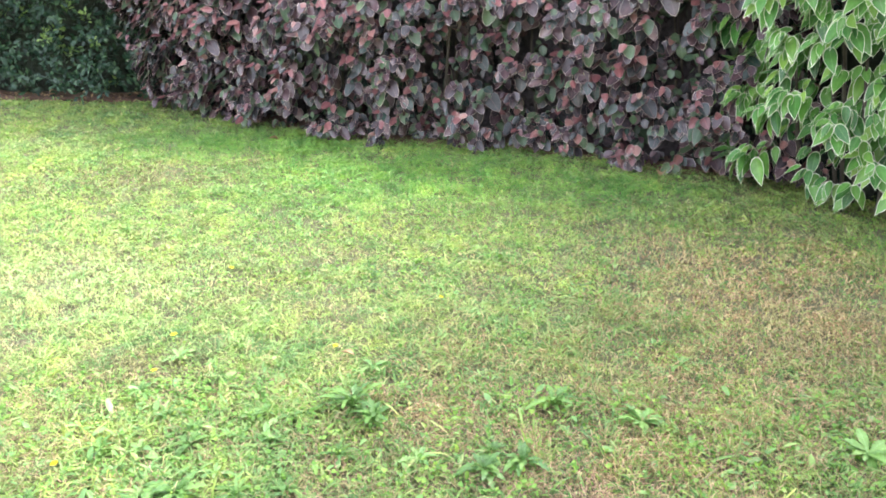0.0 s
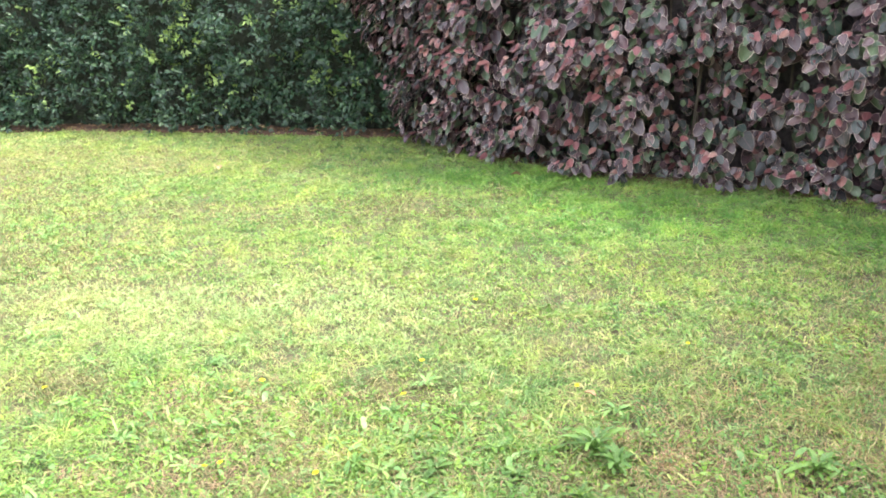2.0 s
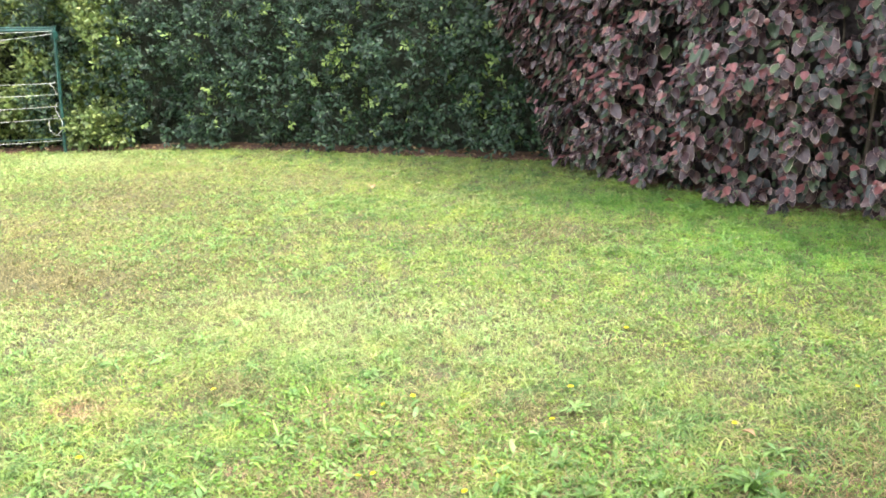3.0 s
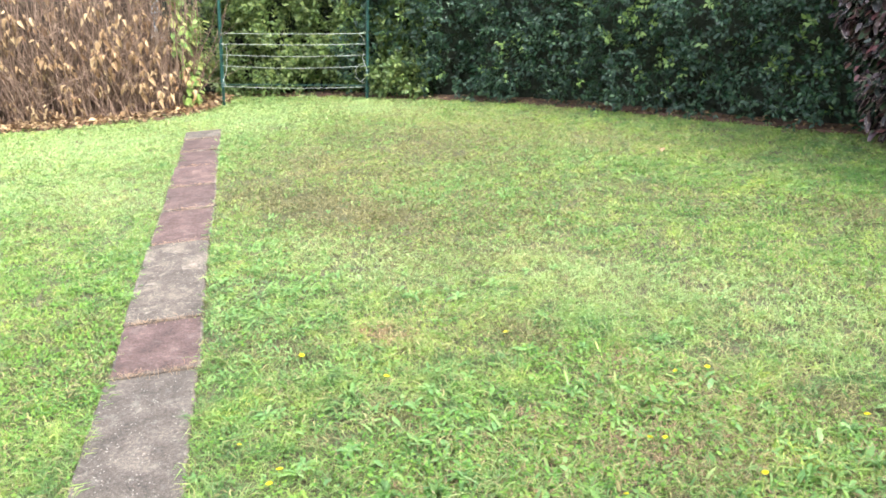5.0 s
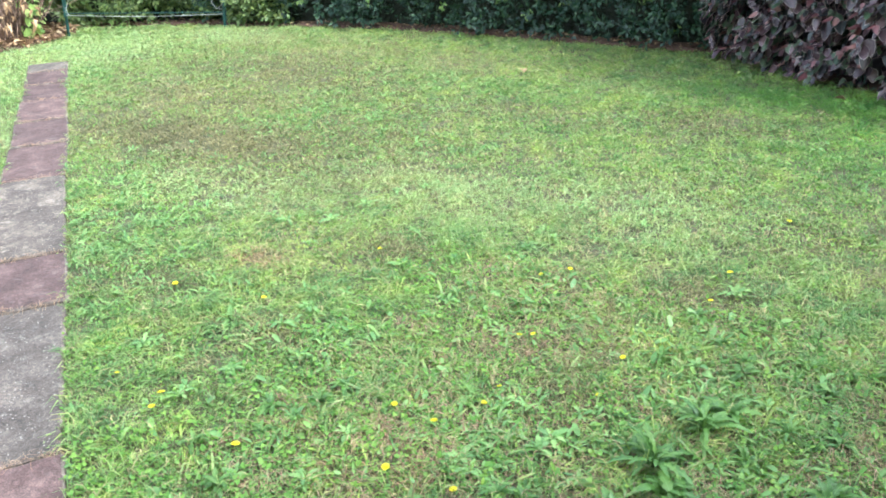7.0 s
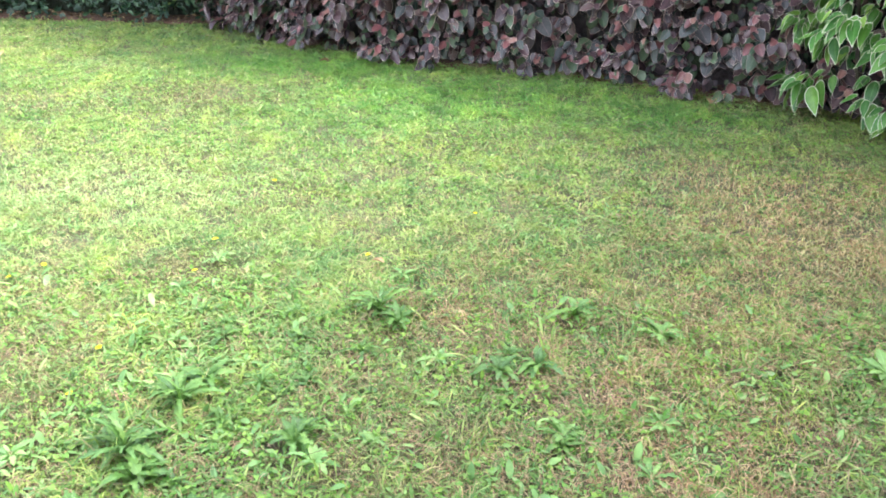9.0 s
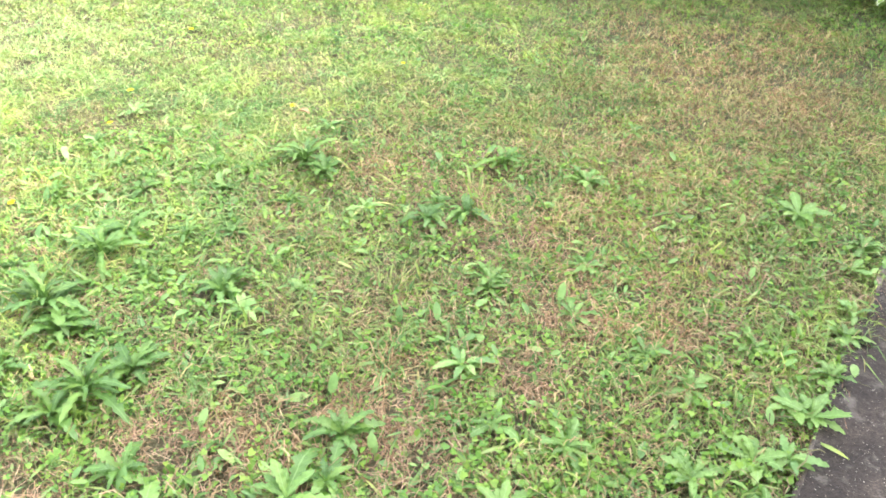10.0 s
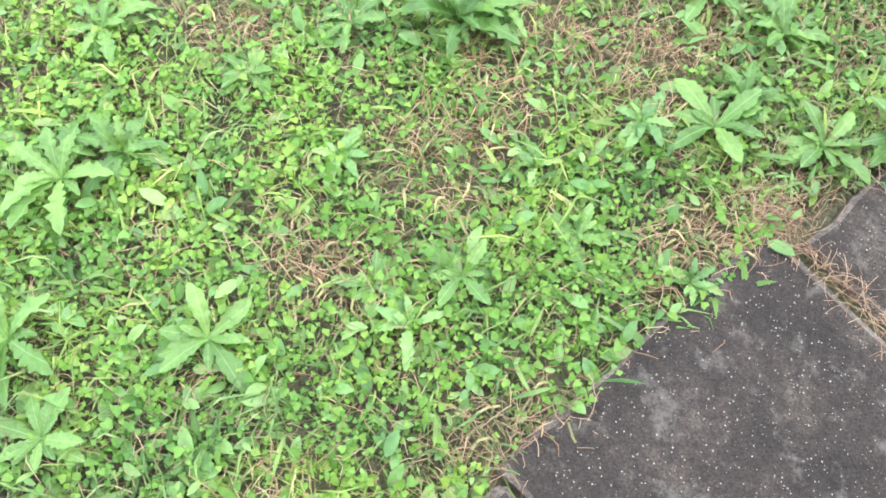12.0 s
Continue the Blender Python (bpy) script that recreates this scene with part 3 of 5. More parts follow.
def blades(name, x, y, height, width, spread, material, label, seed, bent=True):
    """Grass blades, each a bent tapering strip, as one mesh."""
    r = np.random.default_rng(seed)
    n = len(x)
    a, lean = r.uniform(0, math.tau, n), spread * (0.45 + 0.55 * r.uniform(0, 1, n) ** 0.5)
    dx, dy = np.cos(a), np.sin(a)
    roll = r.uniform(-1.25, 1.25, n)
    wx, wy, wz = -dy * width / 2 * np.cos(roll), dx * width / 2 * np.cos(roll), width / 2 * np.sin(roll)
    z0 = np.full(n, -0.01)
    up, out = height * np.cos(np.minimum(lean, 1.42)), height * np.sin(np.minimum(lean, 1.42))
    co = np.empty((n, 4, 3))
    kink = r.uniform(0.35, 0.75, n)
    side = r.normal(0, 0.16, n) * out
    mx, my, mz = x + dx * out * kink, y + dy * out * kink, up * (0.55 + 0.6 * kink) + 0.006
    if not bent:
        mz = mz * 0.9
    co[:, 0] = np.stack((x, y, z0), -1)
    co[:, 1] = np.stack((mx - wx, my - wy, mz - wz), -1)
    co[:, 2] = np.stack((mx + wx, my + wy, mz + wz), -1)
    co[:, 3] = np.stack((x + dx * out * 1.15 - dy * side, y + dy * out * 1.15 + dx * side, np.maximum(up * r.uniform(0.35, 1.0, n), 0.004)), -1)
    t = np.array([(0, 1, 2), (2, 1, 3)])
    tris = t[None] + (np.arange(n) * co.shape[1])[:, None, None]
    me = mesh_of(name, co.reshape(-1, 3), tris.reshape(-1, 3), [material])
    return tagged(new(name, me), label, "grass", kind="stuff")


def sow(n, box, seed, tuft=1, wide=0.0):
    r = np.random.default_rng(seed)
    x, y = r.uniform(box[0], box[1], n // tuft), r.uniform(box[2], box[3], n // tuft)
    if tuft > 1:
        x, y = np.repeat(x, tuft), np.repeat(y, tuft)
        x, y = x + r.normal(0, wide, len(x)), y + r.normal(0, wide, len(y))
    k = in_lawn(x, y) & not_on_paving(x, y, 0.004)
    return x[k], y[k], r


def cover(x, y):
    """How thick the living turf is, 0 to 1: bare straw in the low places."""
    c = 0.24 * smooth_noise(x, y, 1.9, 3) + 0.33 * smooth_noise(x, y, 5.3, 4) + 0.43 * smooth_noise(x, y, 14.0, 5)
    return np.clip(0.64 + (c - 0.5) * 1.8 - 0.12 * blob(x, y, DRY_SPOTS) + 0.25 * blob(x, y, LUSH_SPOTS) + 0.18 * blob(x, y, SMOOTH_SPOTS) - 0.4 * blob(x, y, STRAW_SPOTS), 0, 1)


def leafy_zone(x, y):
    """The ground near the path, where low weeds have ousted the grass."""
    return np.clip(1.35 * np.exp(-((x - 0.0) / 1.3) ** 2 - ((y - 0.2) / 0.92) ** 2), 0, 1)


ZONES = ((-3.4, 2.2, -0.6, 3.3), (-7.5, 3.0, -0.3, 6.4), (-11.6, 3.0, -1.0, 8.2), (-12.5, 5.5, -5.0, 8.2))


def sown_zone(i, density, seed, tuft=1, wide=0.0):
    """Places in a zone that lie outside the zones nearer the path."""
    box = ZONES[i]
    x, y, r = sow(int(density * (box[1] - box[0]) * (box[3] - box[2])), box, seed, tuft, wide)
    k = x * U[0] + y * U[1] > -2.35
    x, y = x[k], y[k]
    for b in ZONES[:i]:
        k = ~((x > b[0]) & (x < b[1]) & (y > b[2]) & (y < b[3]))
        x, y = x[k], y[k]
    return x, y, r


def lawn():
    for i, (density, width, longest, bent) in enumerate(((11500, 0.0036, 0.064, True), (6800, 0.0050, 0.046, True), (5400, 0.0076, 0.042, True), (1100, 0.015, 0.05, True))):
        x, y, r = sown_zone(i, density, 20 + i, 9, 0.017 + 0.005 * i)
        c, dry, lush = cover(x, y), blob(x, y, DRY_SPOTS), blob(x, y, LUSH_SPOTS)
        share = np.clip(0.12 + 0.4 * np.clip(smooth_noise(x, y, 1.7, 71) * 0.6 + smooth_noise(x, y, 4.5, 72) * 0.4 - 0.5, 0, 1) * (i < 2) + 0.85 * dry + 0.42 * blob(x, y, YELLOW_SPOTS) + 0.6 * blob(x, y, STRAW_SPOTS) + 0.25 * np.clip(0.36 - c, 0, 1) - 0.3 * lush, 0.01, 0.8)
        is_dry = r.uniform(0, 1, len(x)) < share
        keep = r.uniform(0, 1, len(x)) < np.clip(0.45 + 1.1 * c, 0.6, 1.0) * (1 - 0.6 * leafy_zone(x, y))
        h = (0.022 + longest * r.uniform(0, 1, len(x)) ** 1.6) * (1 + 0.45 * lush) * (0.75 + 0.5 * c) * (0.30 + 1.4 * smooth_noise(x, y, 8.0, 88))
        w = width * r.uniform(0.7, 1.3, len(x))
        is_brown = ~is_dry & (r.uniform(0, 1, len(x)) < 1.25 * blob(x, y, BROWN_SPOTS) + 1.6 * np.clip(0.5 * smooth_noise(x, y, 1.4, 61) + 0.5 * smooth_noise(x, y, 4.5, 62) - 0.58, 0, 0.3) * (1 - blob(x, y, SMOOTH_SPOTS)) * (1 - lush))
        is_light = ~is_dry & ~is_brown & (r.uniform(0, 1, len(x)) < 0.97 * blob(x, y, SMOOTH_SPOTS))
        is_lush = ~is_dry & ~is_brown & ~is_light & (r.uniform(0, 1, len(x)) < 0.95 * lush)
        z = keep & is_lush
        blades("lush_lawn_grass", x[z], y[z], h[z] * 0.8, w[z], 1.5, GRASS_LUSH, "fresh green longer grass by a hedge", 120 + i, bent)
        g, d, b, q = keep & ~is_dry & ~is_brown & ~is_light & ~is_lush, keep & is_dry, keep & is_brown, keep & is_light
        blades("light_lawn_grass", x[q], y[q], h[q] * 0.85, w[q], 1.5, GRASS_LIGHT, "smooth light green lawn grass", 100 + i, bent)
        blades("brown_lawn_grass", x[b], y[b], h[b] * 1.1, w[b] * 0.9, 1.4, GRASS_BROWN, "patches of brown withered grass in the lawn", 80 + i, bent)
        blades("lawn_grass", x[g], y[g], h[g], w[g], 1.65, GRASS, "short patchy green lawn grass", 40 + i, bent)
        bare = np.maximum(dry, blob(x, y, STRAW_SPOTS)) + r.normal(0, 0.06, len(x)) > 0.2
        blades("dry_lawn_grass", x[d & bare], y[d & bare], h[d & bare] * 0.85, w[d & bare] * 0.75, 1.3, GRASS_DRY, "dry straw-coloured grass among the lawn", 60 + i, bent)
        d = d & ~bare
        blades("yellowed_lawn_grass", x[d], y[d], h[d] * 0.9, w[d] * 0.75, 1.55, GRASS_STRAW, "yellowed blades among the lawn grass", 140 + i, bent)


lawn()


def creepers():
    r = np.random.default_rng(5)

    def strew(name, px, py, shape, spin, tilt0, tilt1, z0, z1, s0, s1, label, material=CLOVER):
        n = len(px)
        a, tilt = spin, r.normal(tilt0, tilt1, n)
        d = np.stack((np.cos(a) * np.cos(tilt), np.sin(a) * np.cos(tilt), np.sin(tilt)), -1)
        up = np.stack((r.normal(0, 0.3, n), r.normal(0, 0.3, n), np.ones(n)), -1)
        me = scatter_mesh(name, shape, np.stack((px, py, z0 + (z1 - z0) * r.uniform(0, 1, n)), -1), frames_from(d, up), s0 + (s1 - s0) * r.uniform(0, 1, n) ** 3, [material])
        tagged(new(name, me), label, "weeds", kind="stuff")

    def kept(x, y, lift, seed, scale=2.6):
        p = np.clip((cover(x, y) - 0.36) * 2.4, 0, 1) * np.clip((smooth_noise(x, y, scale, seed) - 0.36 + lift) * 4.0, 0, 1) * (1 - 0.8 * blob(x, y, BROWN_SPOTS)) * (1 - 0.6 * blob(x, y, DRY_SPOTS[:2]))
        k = r.uniform(0, 1, len(x)) < p
        return x[k], y[k]

    # close by: three-leaved sprigs, oval leaves, long narrow leaves, each kind in clumps of its own
    zone = leafy_zone
    near = (-2.2, 1.7, -0.6, 2.6)

    def patch(x, y, scale, seed, low, high):
        f = 0.6 * smooth_noise(x, y, scale, seed) + 0.4 * smooth_noise(x, y, scale * 2.7, seed + 1)
        return np.clip((f - low) / (high - low), 0, 1)

    def some(n, seed, thick):
        x, y, _ = sow(n, near, seed)
        k = r.uniform(0, 1, len(x)) < thick(x, y) * (1 - 0.35 * blob(x, y, DRY_SPOTS)) * (1 - 0.85 * blob(x, y, STRAW_SPOTS))
        return x[k], y[k]

    for size, count, seed, lift in ((0.0095, 34000, 401, 0.030), (0.0145, 40000, 404, 0.042)):
        cx, cy = some(count, seed, lambda x, y: (0.32 + 0.68 * zone(x, y)) * patch(x, y, 6.0, seed, 0.36, 0.58))
        n = len(cx)
        spin = np.repeat(r.uniform(0, math.tau, n), 3) + np.tile((0, 2.09, 4.19), n) + r.normal(0, 0.25, 3 * n)
        strew("clover_sprigs", np.repeat(cx, 3), np.repeat(cy, 3), heart_leaf(size, size * 0.98), spin, 0.15, 0.38, 0.010, lift, 0.6, 1.5, "small three-leaved clover sprigs in the lawn")
    for length, width, count, seed, mat in ((0.018, 0.011, 18000, 402, CLOVER), (0.034, 0.015, 19000, 405, WEED_PALE), (0.036, 0.015, 9000, 406, WEED_PALE), (0.026, 0.0095, 17000, 407, CLOVER)):
        cx, cy = some(count, seed, lambda x, y: (0.40 + 0.60 * zone(x, y)) * (0.15 + 0.85 * patch(x, y, 4.5, seed, 0.40, 0.62)))
        strew("creeping_weed", cx, cy, round_leaf(length, width, 0.22), r.uniform(0, math.tau, len(cx)), 0.25, 0.5, 0.004, 0.028, 0.5, 1.6, "oval leaves of low creeping lawn weeds", mat)
    cx, cy = some(9000, 403, lambda x, y: 0.3 + 0.5 * patch(x, y, 3.0, 403, 0.35, 0.65))
    strew("narrow_weed", cx, cy, round_leaf(0.055, 0.0062, 0.35), r.uniform(0, math.tau, len(cx)), 0.5, 0.45, 0.004, 0.02, 0.5, 1.6, "narrow green weed leaves in the lawn", GRASS)
    # farther out: leaflets that knit the turf together
    for i, (density, size) in enumerate(((2200, 0.014), (1900, 0.017), (300, 0.026))):
        x, y, _ = sown_zone(i, density, 410 + i)
        cx, cy = kept(x, y, 0.16, 54, 1.7)
        k = (blob(cx, cy, LUSH_SPOTS) < 0.4) & (blob(cx, cy, SMOOTH_SPOTS) < 0.5)
        cx, cy = cx[k], cy[k]
        if i == 0:
            lx, ly, _ = sow(9000, (-4.6, -2.0, -0.5, 1.6), 431)
            k = ((lx + 2.305) * D[0] + (ly - 0.56) * D[1] < -0.16) & (r.uniform(0, 1, len(lx)) < np.clip((smooth_noise(lx, ly, 2.3, 432) - 0.3) * 2.5, 0, 1))
            cx, cy = np.concatenate((cx, lx[k])), np.concatenate((cy, ly[k]))
        strew("clover_turf", cx, cy, tiny_leaf(size, size * 0.8), r.uniform(0, math.tau, len(cx)), 0.15, 0.4, 0.008, 0.034, 0.6, 1.5, "clover leaflets mixed into the lawn", CLOVER)


creepers()

# ---- paving ----
WORN = paver_material("paver_worn_edge", (0.125, 0.104, 0.088), (0.24, 0.20, 0.168), (0.45, 0.41, 0.35), 0.2)


def paver(name, length, width, thick, material, parent, m, seed):
    """A worn concrete slab: chipped, paler arrises and a slightly dished top."""
    r = random.Random(seed)
    bm = bmesh.new()

    def steps(total):
        n = max(3, int(total / 0.06))
        lip = 0.009
        return [-total / 2] + [-total / 2 + lip + (total - 2 * lip) * i / n for i in range(n + 1)] + [total / 2]

    xs, ys = steps(length), steps(width)
    rows_ = []
    for j, y0 in enumerate(ys):
        row = []
        for i, x0 in enumerate(xs):
            x, y = x0, y0
            ex, ey = i in (0, len(xs) - 1), j in (0, len(ys) - 1)
            lip = not (ex or ey) and (i in (1, len(xs) - 2) or j in (1, len(ys) - 2))
            z = thick + 0.0025 * lumps(x + seed, y, 0, 9.0) - (0.008 if ex or ey else 0)
            if ex or lip:
                x += r.uniform(-0.005, 0.005)
            if ey or lip:
                y += r.uniform(-0.005, 0.005)
            row.append(bm.verts.new((x, y, z)))
        rows_.append(row)
    for j, (a, b) in enumerate(zip(rows_, rows_[1:])):
        for i in range(len(xs) - 1):
            f = bm.faces.new((a[i], a[i + 1], b[i + 1], b[i]))
            f.material_index = 1 if i in (0, len(xs) - 2) or j in (0, len(ys) - 2) else 0
    rim = rows_[0][:] + [rw[-1] for rw in rows_[1:]] + rows_[-1][-2::-1] + [rw[0] for rw in rows_[-2:0:-1]]
    low = [bm.verts.new((v.co.x, v.co.y, -0.04)) for v in rim]
    for k in range(len(rim)):
        q = (k + 1) % len(rim)
        bm.faces.new((rim[q], rim[k], low[k], low[q])).material_index = 1
    ob = part(name, bm, material, parent, m=m, smooth=False)
    ob.data.materials.append(WORN)
    return ob


ANG_U = math.degrees(math.atan2(U[1], U[0]))
ANG_D = math.degrees(math.atan2(D[1], D[0]))
strip = tagged(new("paving_strip"), "narrow strip of weathered red and grey concrete slabs set in the lawn", "path", kind="structure")
# start and end along the strip, material, sideways shift, twist
SLABS = ((-2.5, -1.40, PAVER_GREY, 0.0, 0.3), (-1.38, -0.60, PAVER_RED, 0.0, 0.5), (-0.57, -0.012, PAVER_RED, 0.006, 1.2), (0.012, 1.08, PAVER_GREY, -0.008, -0.6), (1.10, 1.645, PAVER_RED, 0.006, 0.8),
         (1.665, 2.92, PAVER_PATCHED, -0.006, 0.3), (2.94, 3.74, PAVER_RED, 0.0, -0.4), (3.76, 4.46, PAVER_RED, 0.004, 0.5), (4.475, 5.21, PAVER_RED, 0.0, 0.0), (5.23, 5.92, PAVER_RED, 0.006, 0.4), (5.94, 6.56, PAVER_RED, 0.0, -0.5), (6.58, 7.03, PAVER_GREY, 0.0, 0.3))
for k, (a, b, mat, shift, twist) in enumerate(SLABS):
    c = np.array((-2.305, 0.56)) + U * (a + b) / 2 + D * shift
    paver("slab", b - a, 0.37, 0.018 + 0.004 * (k % 3), mat, strip, pose(c[0], c[1], 0, 0, 0, ANG_U + twist), k)
side_path = tagged(new("house_path"), "dark lichen-stained concrete slabs beside the lawn, dry grass in the joints", "path", kind="structure")
for k, (a, b, edge) in enumerate(((-2.6, -1.92, -0.23), (-1.90, -1.22, -0.23), (-1.205, -0.515, -0.24), (-0.5, 0.172, -0.245), (0.185, 0.798, -0.225), (0.835, 1.43, -0.285), (1.437, 2.2, -0.31), (2.207, 2.9, -0.33), (2.915, 3.6, -0.34), (3.615, 4.3, -0.34))):
    c = U * (edge - 0.3) + D * (a + b) / 2
    paver("slab", b - a, 0.60, 0.022, PAVER_DARK, side_path, pose(c[0], c[1], 0, 0, 0, ANG_D + (0.6 if k == 5 else 0)), 30 + k)


def strands(name, x, y, z, length, width, material, label, seed, parent=None):
    """Curling dry stalks lying almost flat."""
    r = np.random.default_rng(seed)
    n = len(x)
    a = r.uniform(0, math.tau, n)
    steps = 3
    co = np.empty((n, 2 * steps + 2, 3))
    turn, lift = r.normal(0, 0.32, n), r.uniform(0.1, 1.3, n)
    px, py, aa = np.array(x, float), np.array(y, float), a.copy()
    for k in range(steps + 1):
        f = k / steps
        pz = z + 0.016 * np.sin(math.pi * f) * lift + 0.003
        wx, wy = -np.sin(aa) * width / 2, np.cos(aa) * width / 2
        co[:, 2 * k] = np.stack((px - wx, py - wy, pz), -1)
        co[:, 2 * k + 1] = np.stack((px + wx, py + wy, pz), -1)
        px, py = px + np.cos(aa) * length / steps, py + np.sin(aa) * length / steps
        aa = aa + turn + r.normal(0, 0.35, n)
    t = np.array([q for k in range(steps) for q in ((2 * k, 2 * k + 1, 2 * k + 3), (2 * k, 2 * k + 3, 2 * k + 2))])
    tris = t[None] + (np.arange(n) * (2 * steps + 2))[:, None, None]
    return tagged(new(name, mesh_of(name, co.reshape(-1, 3), tris.reshape(-1, 3), [material])), label, "dry grass", kind="stuff")


def joint_straw():
    r = np.random.default_rng(77)
    x, y, z = [], [], []

    def lay(c0, c1, n, spread, zz):
        f = r.uniform(0, 1, n)
        p = np.outer(1 - f, c0) + np.outer(f, c1) + r.normal(0, spread, (n, 2))
        x.extend(p[:, 0]), y.extend(p[:, 1]), z.extend(np.full(n, zz))

    lay(U * -0.20 + D * 0.815, U * -0.62 + D * 0.82, 230, 0.009, 0.016)
    lay(U * -0.14 + D * 0.83, U * -0.24 + D * 0.81, 170, 0.026, 0.012)
    base = np.array((-2.305, 0.56))
    for a, b, *_ in SLABS[2:]:
        lay(base + U * (b + 0.01) - D * 0.18, base + U * (b + 0.01) + D * 0.18, 90, 0.010, 0.018)
    for a in np.arange(-2.4, 2.6, 0.05):
        lay(U * -0.215 + D * a, U * -0.225 + D * (a + 0.05), 7, 0.025, 0.006)
    x, y, z = np.array(x), np.array(y), np.array(z)
    strands("joint_straw", x, y, z, r.uniform(0.02, 0.075, len(x)), 0.0010, THATCH, "dry straw matted in the joints of the paving", 5)


joint_straw()


def thatch():
    """Dead stalks lying under the living turf."""
    r = np.random.default_rng(8)
    for box, density, seed, w in (((-1.9, 1.7, -0.5, 2.6), 8000, 301, 0.0013), ((-3.4, 2.4, 2.2, 4.2), 1100, 302, 0.0022), ((-7.5, 2.6, 0.0, 6.0), 350, 303, 0.004)):
        x, y, _ = sow(int(density * (box[1] - box[0]) * (box[3] - box[2])), box, seed, 6, 0.022)
        k = r.uniform(0, 1, len(x)) < np.clip(1.15 - 1.35 * cover(x, y) + 0.2 * blob(x, y, DRY_SPOTS) + 0.8 * blob(x, y, STRAW_SPOTS), 0.36, 1) * (1 - 0.4 * leafy_zone(x, y) * (1 - blob(x, y, STRAW_SPOTS)))
        x, y = x[k], y[k]
        pale = r.uniform(0, 1, len(x)) < 0.72 + 0.3 * blob(x, y, DRY_SPOTS)
        for k, mat in ((pale, THATCH if seed == 301 else GRASS_STRAW), (~pale, GRASS_BROWN)):
            m_ = int(k.sum())
            strands("dead_thatch", x[k], y[k], r.uniform(0.0, 0.024, m_), r.uniform(0.02, 0.065, m_), np.full(m_, w), mat, "tan dead stalks lying in the turf", seed)


thatch()

# ---- beds ----
def bed(name, line, a, b, wide, label):
    ss = np.arange(a, b, 0.1)
    f, nn = line.at(ss), line.normal(ss)
    bm = bmesh.new()
    prev = None
    for i, s in enumerate(ss):
        w = wide * (1 + 0.35 * lumps(s, 2, 0, 1.3))
        row = [bm.verts.new((*(f[i] + nn[i] * o), z + 0.01 * lumps(s, o, 1, 3.0))) for o, z in ((-0.9, 0.03), (min(0.0, w - 0.1), 0.028), (w - 0.04, 0.02), (w, -0.02))]
        if prev:
            for k in range(3):
                bm.faces.new((prev[k], row[k], row[k + 1], prev[k + 1]))
        prev = row
    bmesh.ops.recalc_face_normals(bm, faces=bm.faces)
    me = bpy.data.meshes.new(name)
    bm.to_mesh(me)
    bm.free()
    me.materials.append(MULCH)
    tagged(new(name, me), label, "garden bed", kind="structure")


bed("garden_bed", BACK_LINE, 0.0, BACK_LINE.total, 0.06, "strip of reddish-brown soil along the foot of a hedge")
bed("garden_bed", DRY_LINE, 0.0, DRY_LINE.total, 0.38, "bare brown soil under a dead shrub")
bed("garden_bed", COPPER_LINE, 0.6, COPPER_LINE.total, -0.06, "dark soil under a copper-leaved hedge")


def litter(name, line, a, b, n, out0, out1, shape, label, seed):
    r = np.random.default_rng(seed)
    s = r.uniform(a, b, n)
    p = line.at(s) + line.normal(s) * r.uniform(out0, out1, n)[:, None]
    ang = r.uniform(0, math.tau, n)
    d = np.stack((np.cos(ang), np.sin(ang), r.normal(0.1, 0.25, n)), -1)
    up = np.stack((r.normal(0, 0.4, n), r.normal(0, 0.4, n), np.ones(n)), -1)
    me = scatter_mesh(name, shape, np.column_stack((p, r.uniform(0.03, 0.07, n))), frames_from(d, up), r.uniform(0.5, 1.2, n), [DEAD])
    tagged(new(name, me), label, "leaf litter", kind="stuff")


litter("leaf_litter", DRY_LINE, 0.2, DRY_LINE.total, 1500, -0.1, 0.42, plain_leaf(0.085, 0.05, 0.3, 0.2), "fallen dry brown leaves at the foot of the dead shrub", 1)
litter("leaf_litter", BACK_LINE, 0.2, BACK_LINE.total, 500, -0.15, 0.07, plain_leaf(0.05, 0.025, 0.3, 0.2), "small dead brown leaves along the hedge", 2)


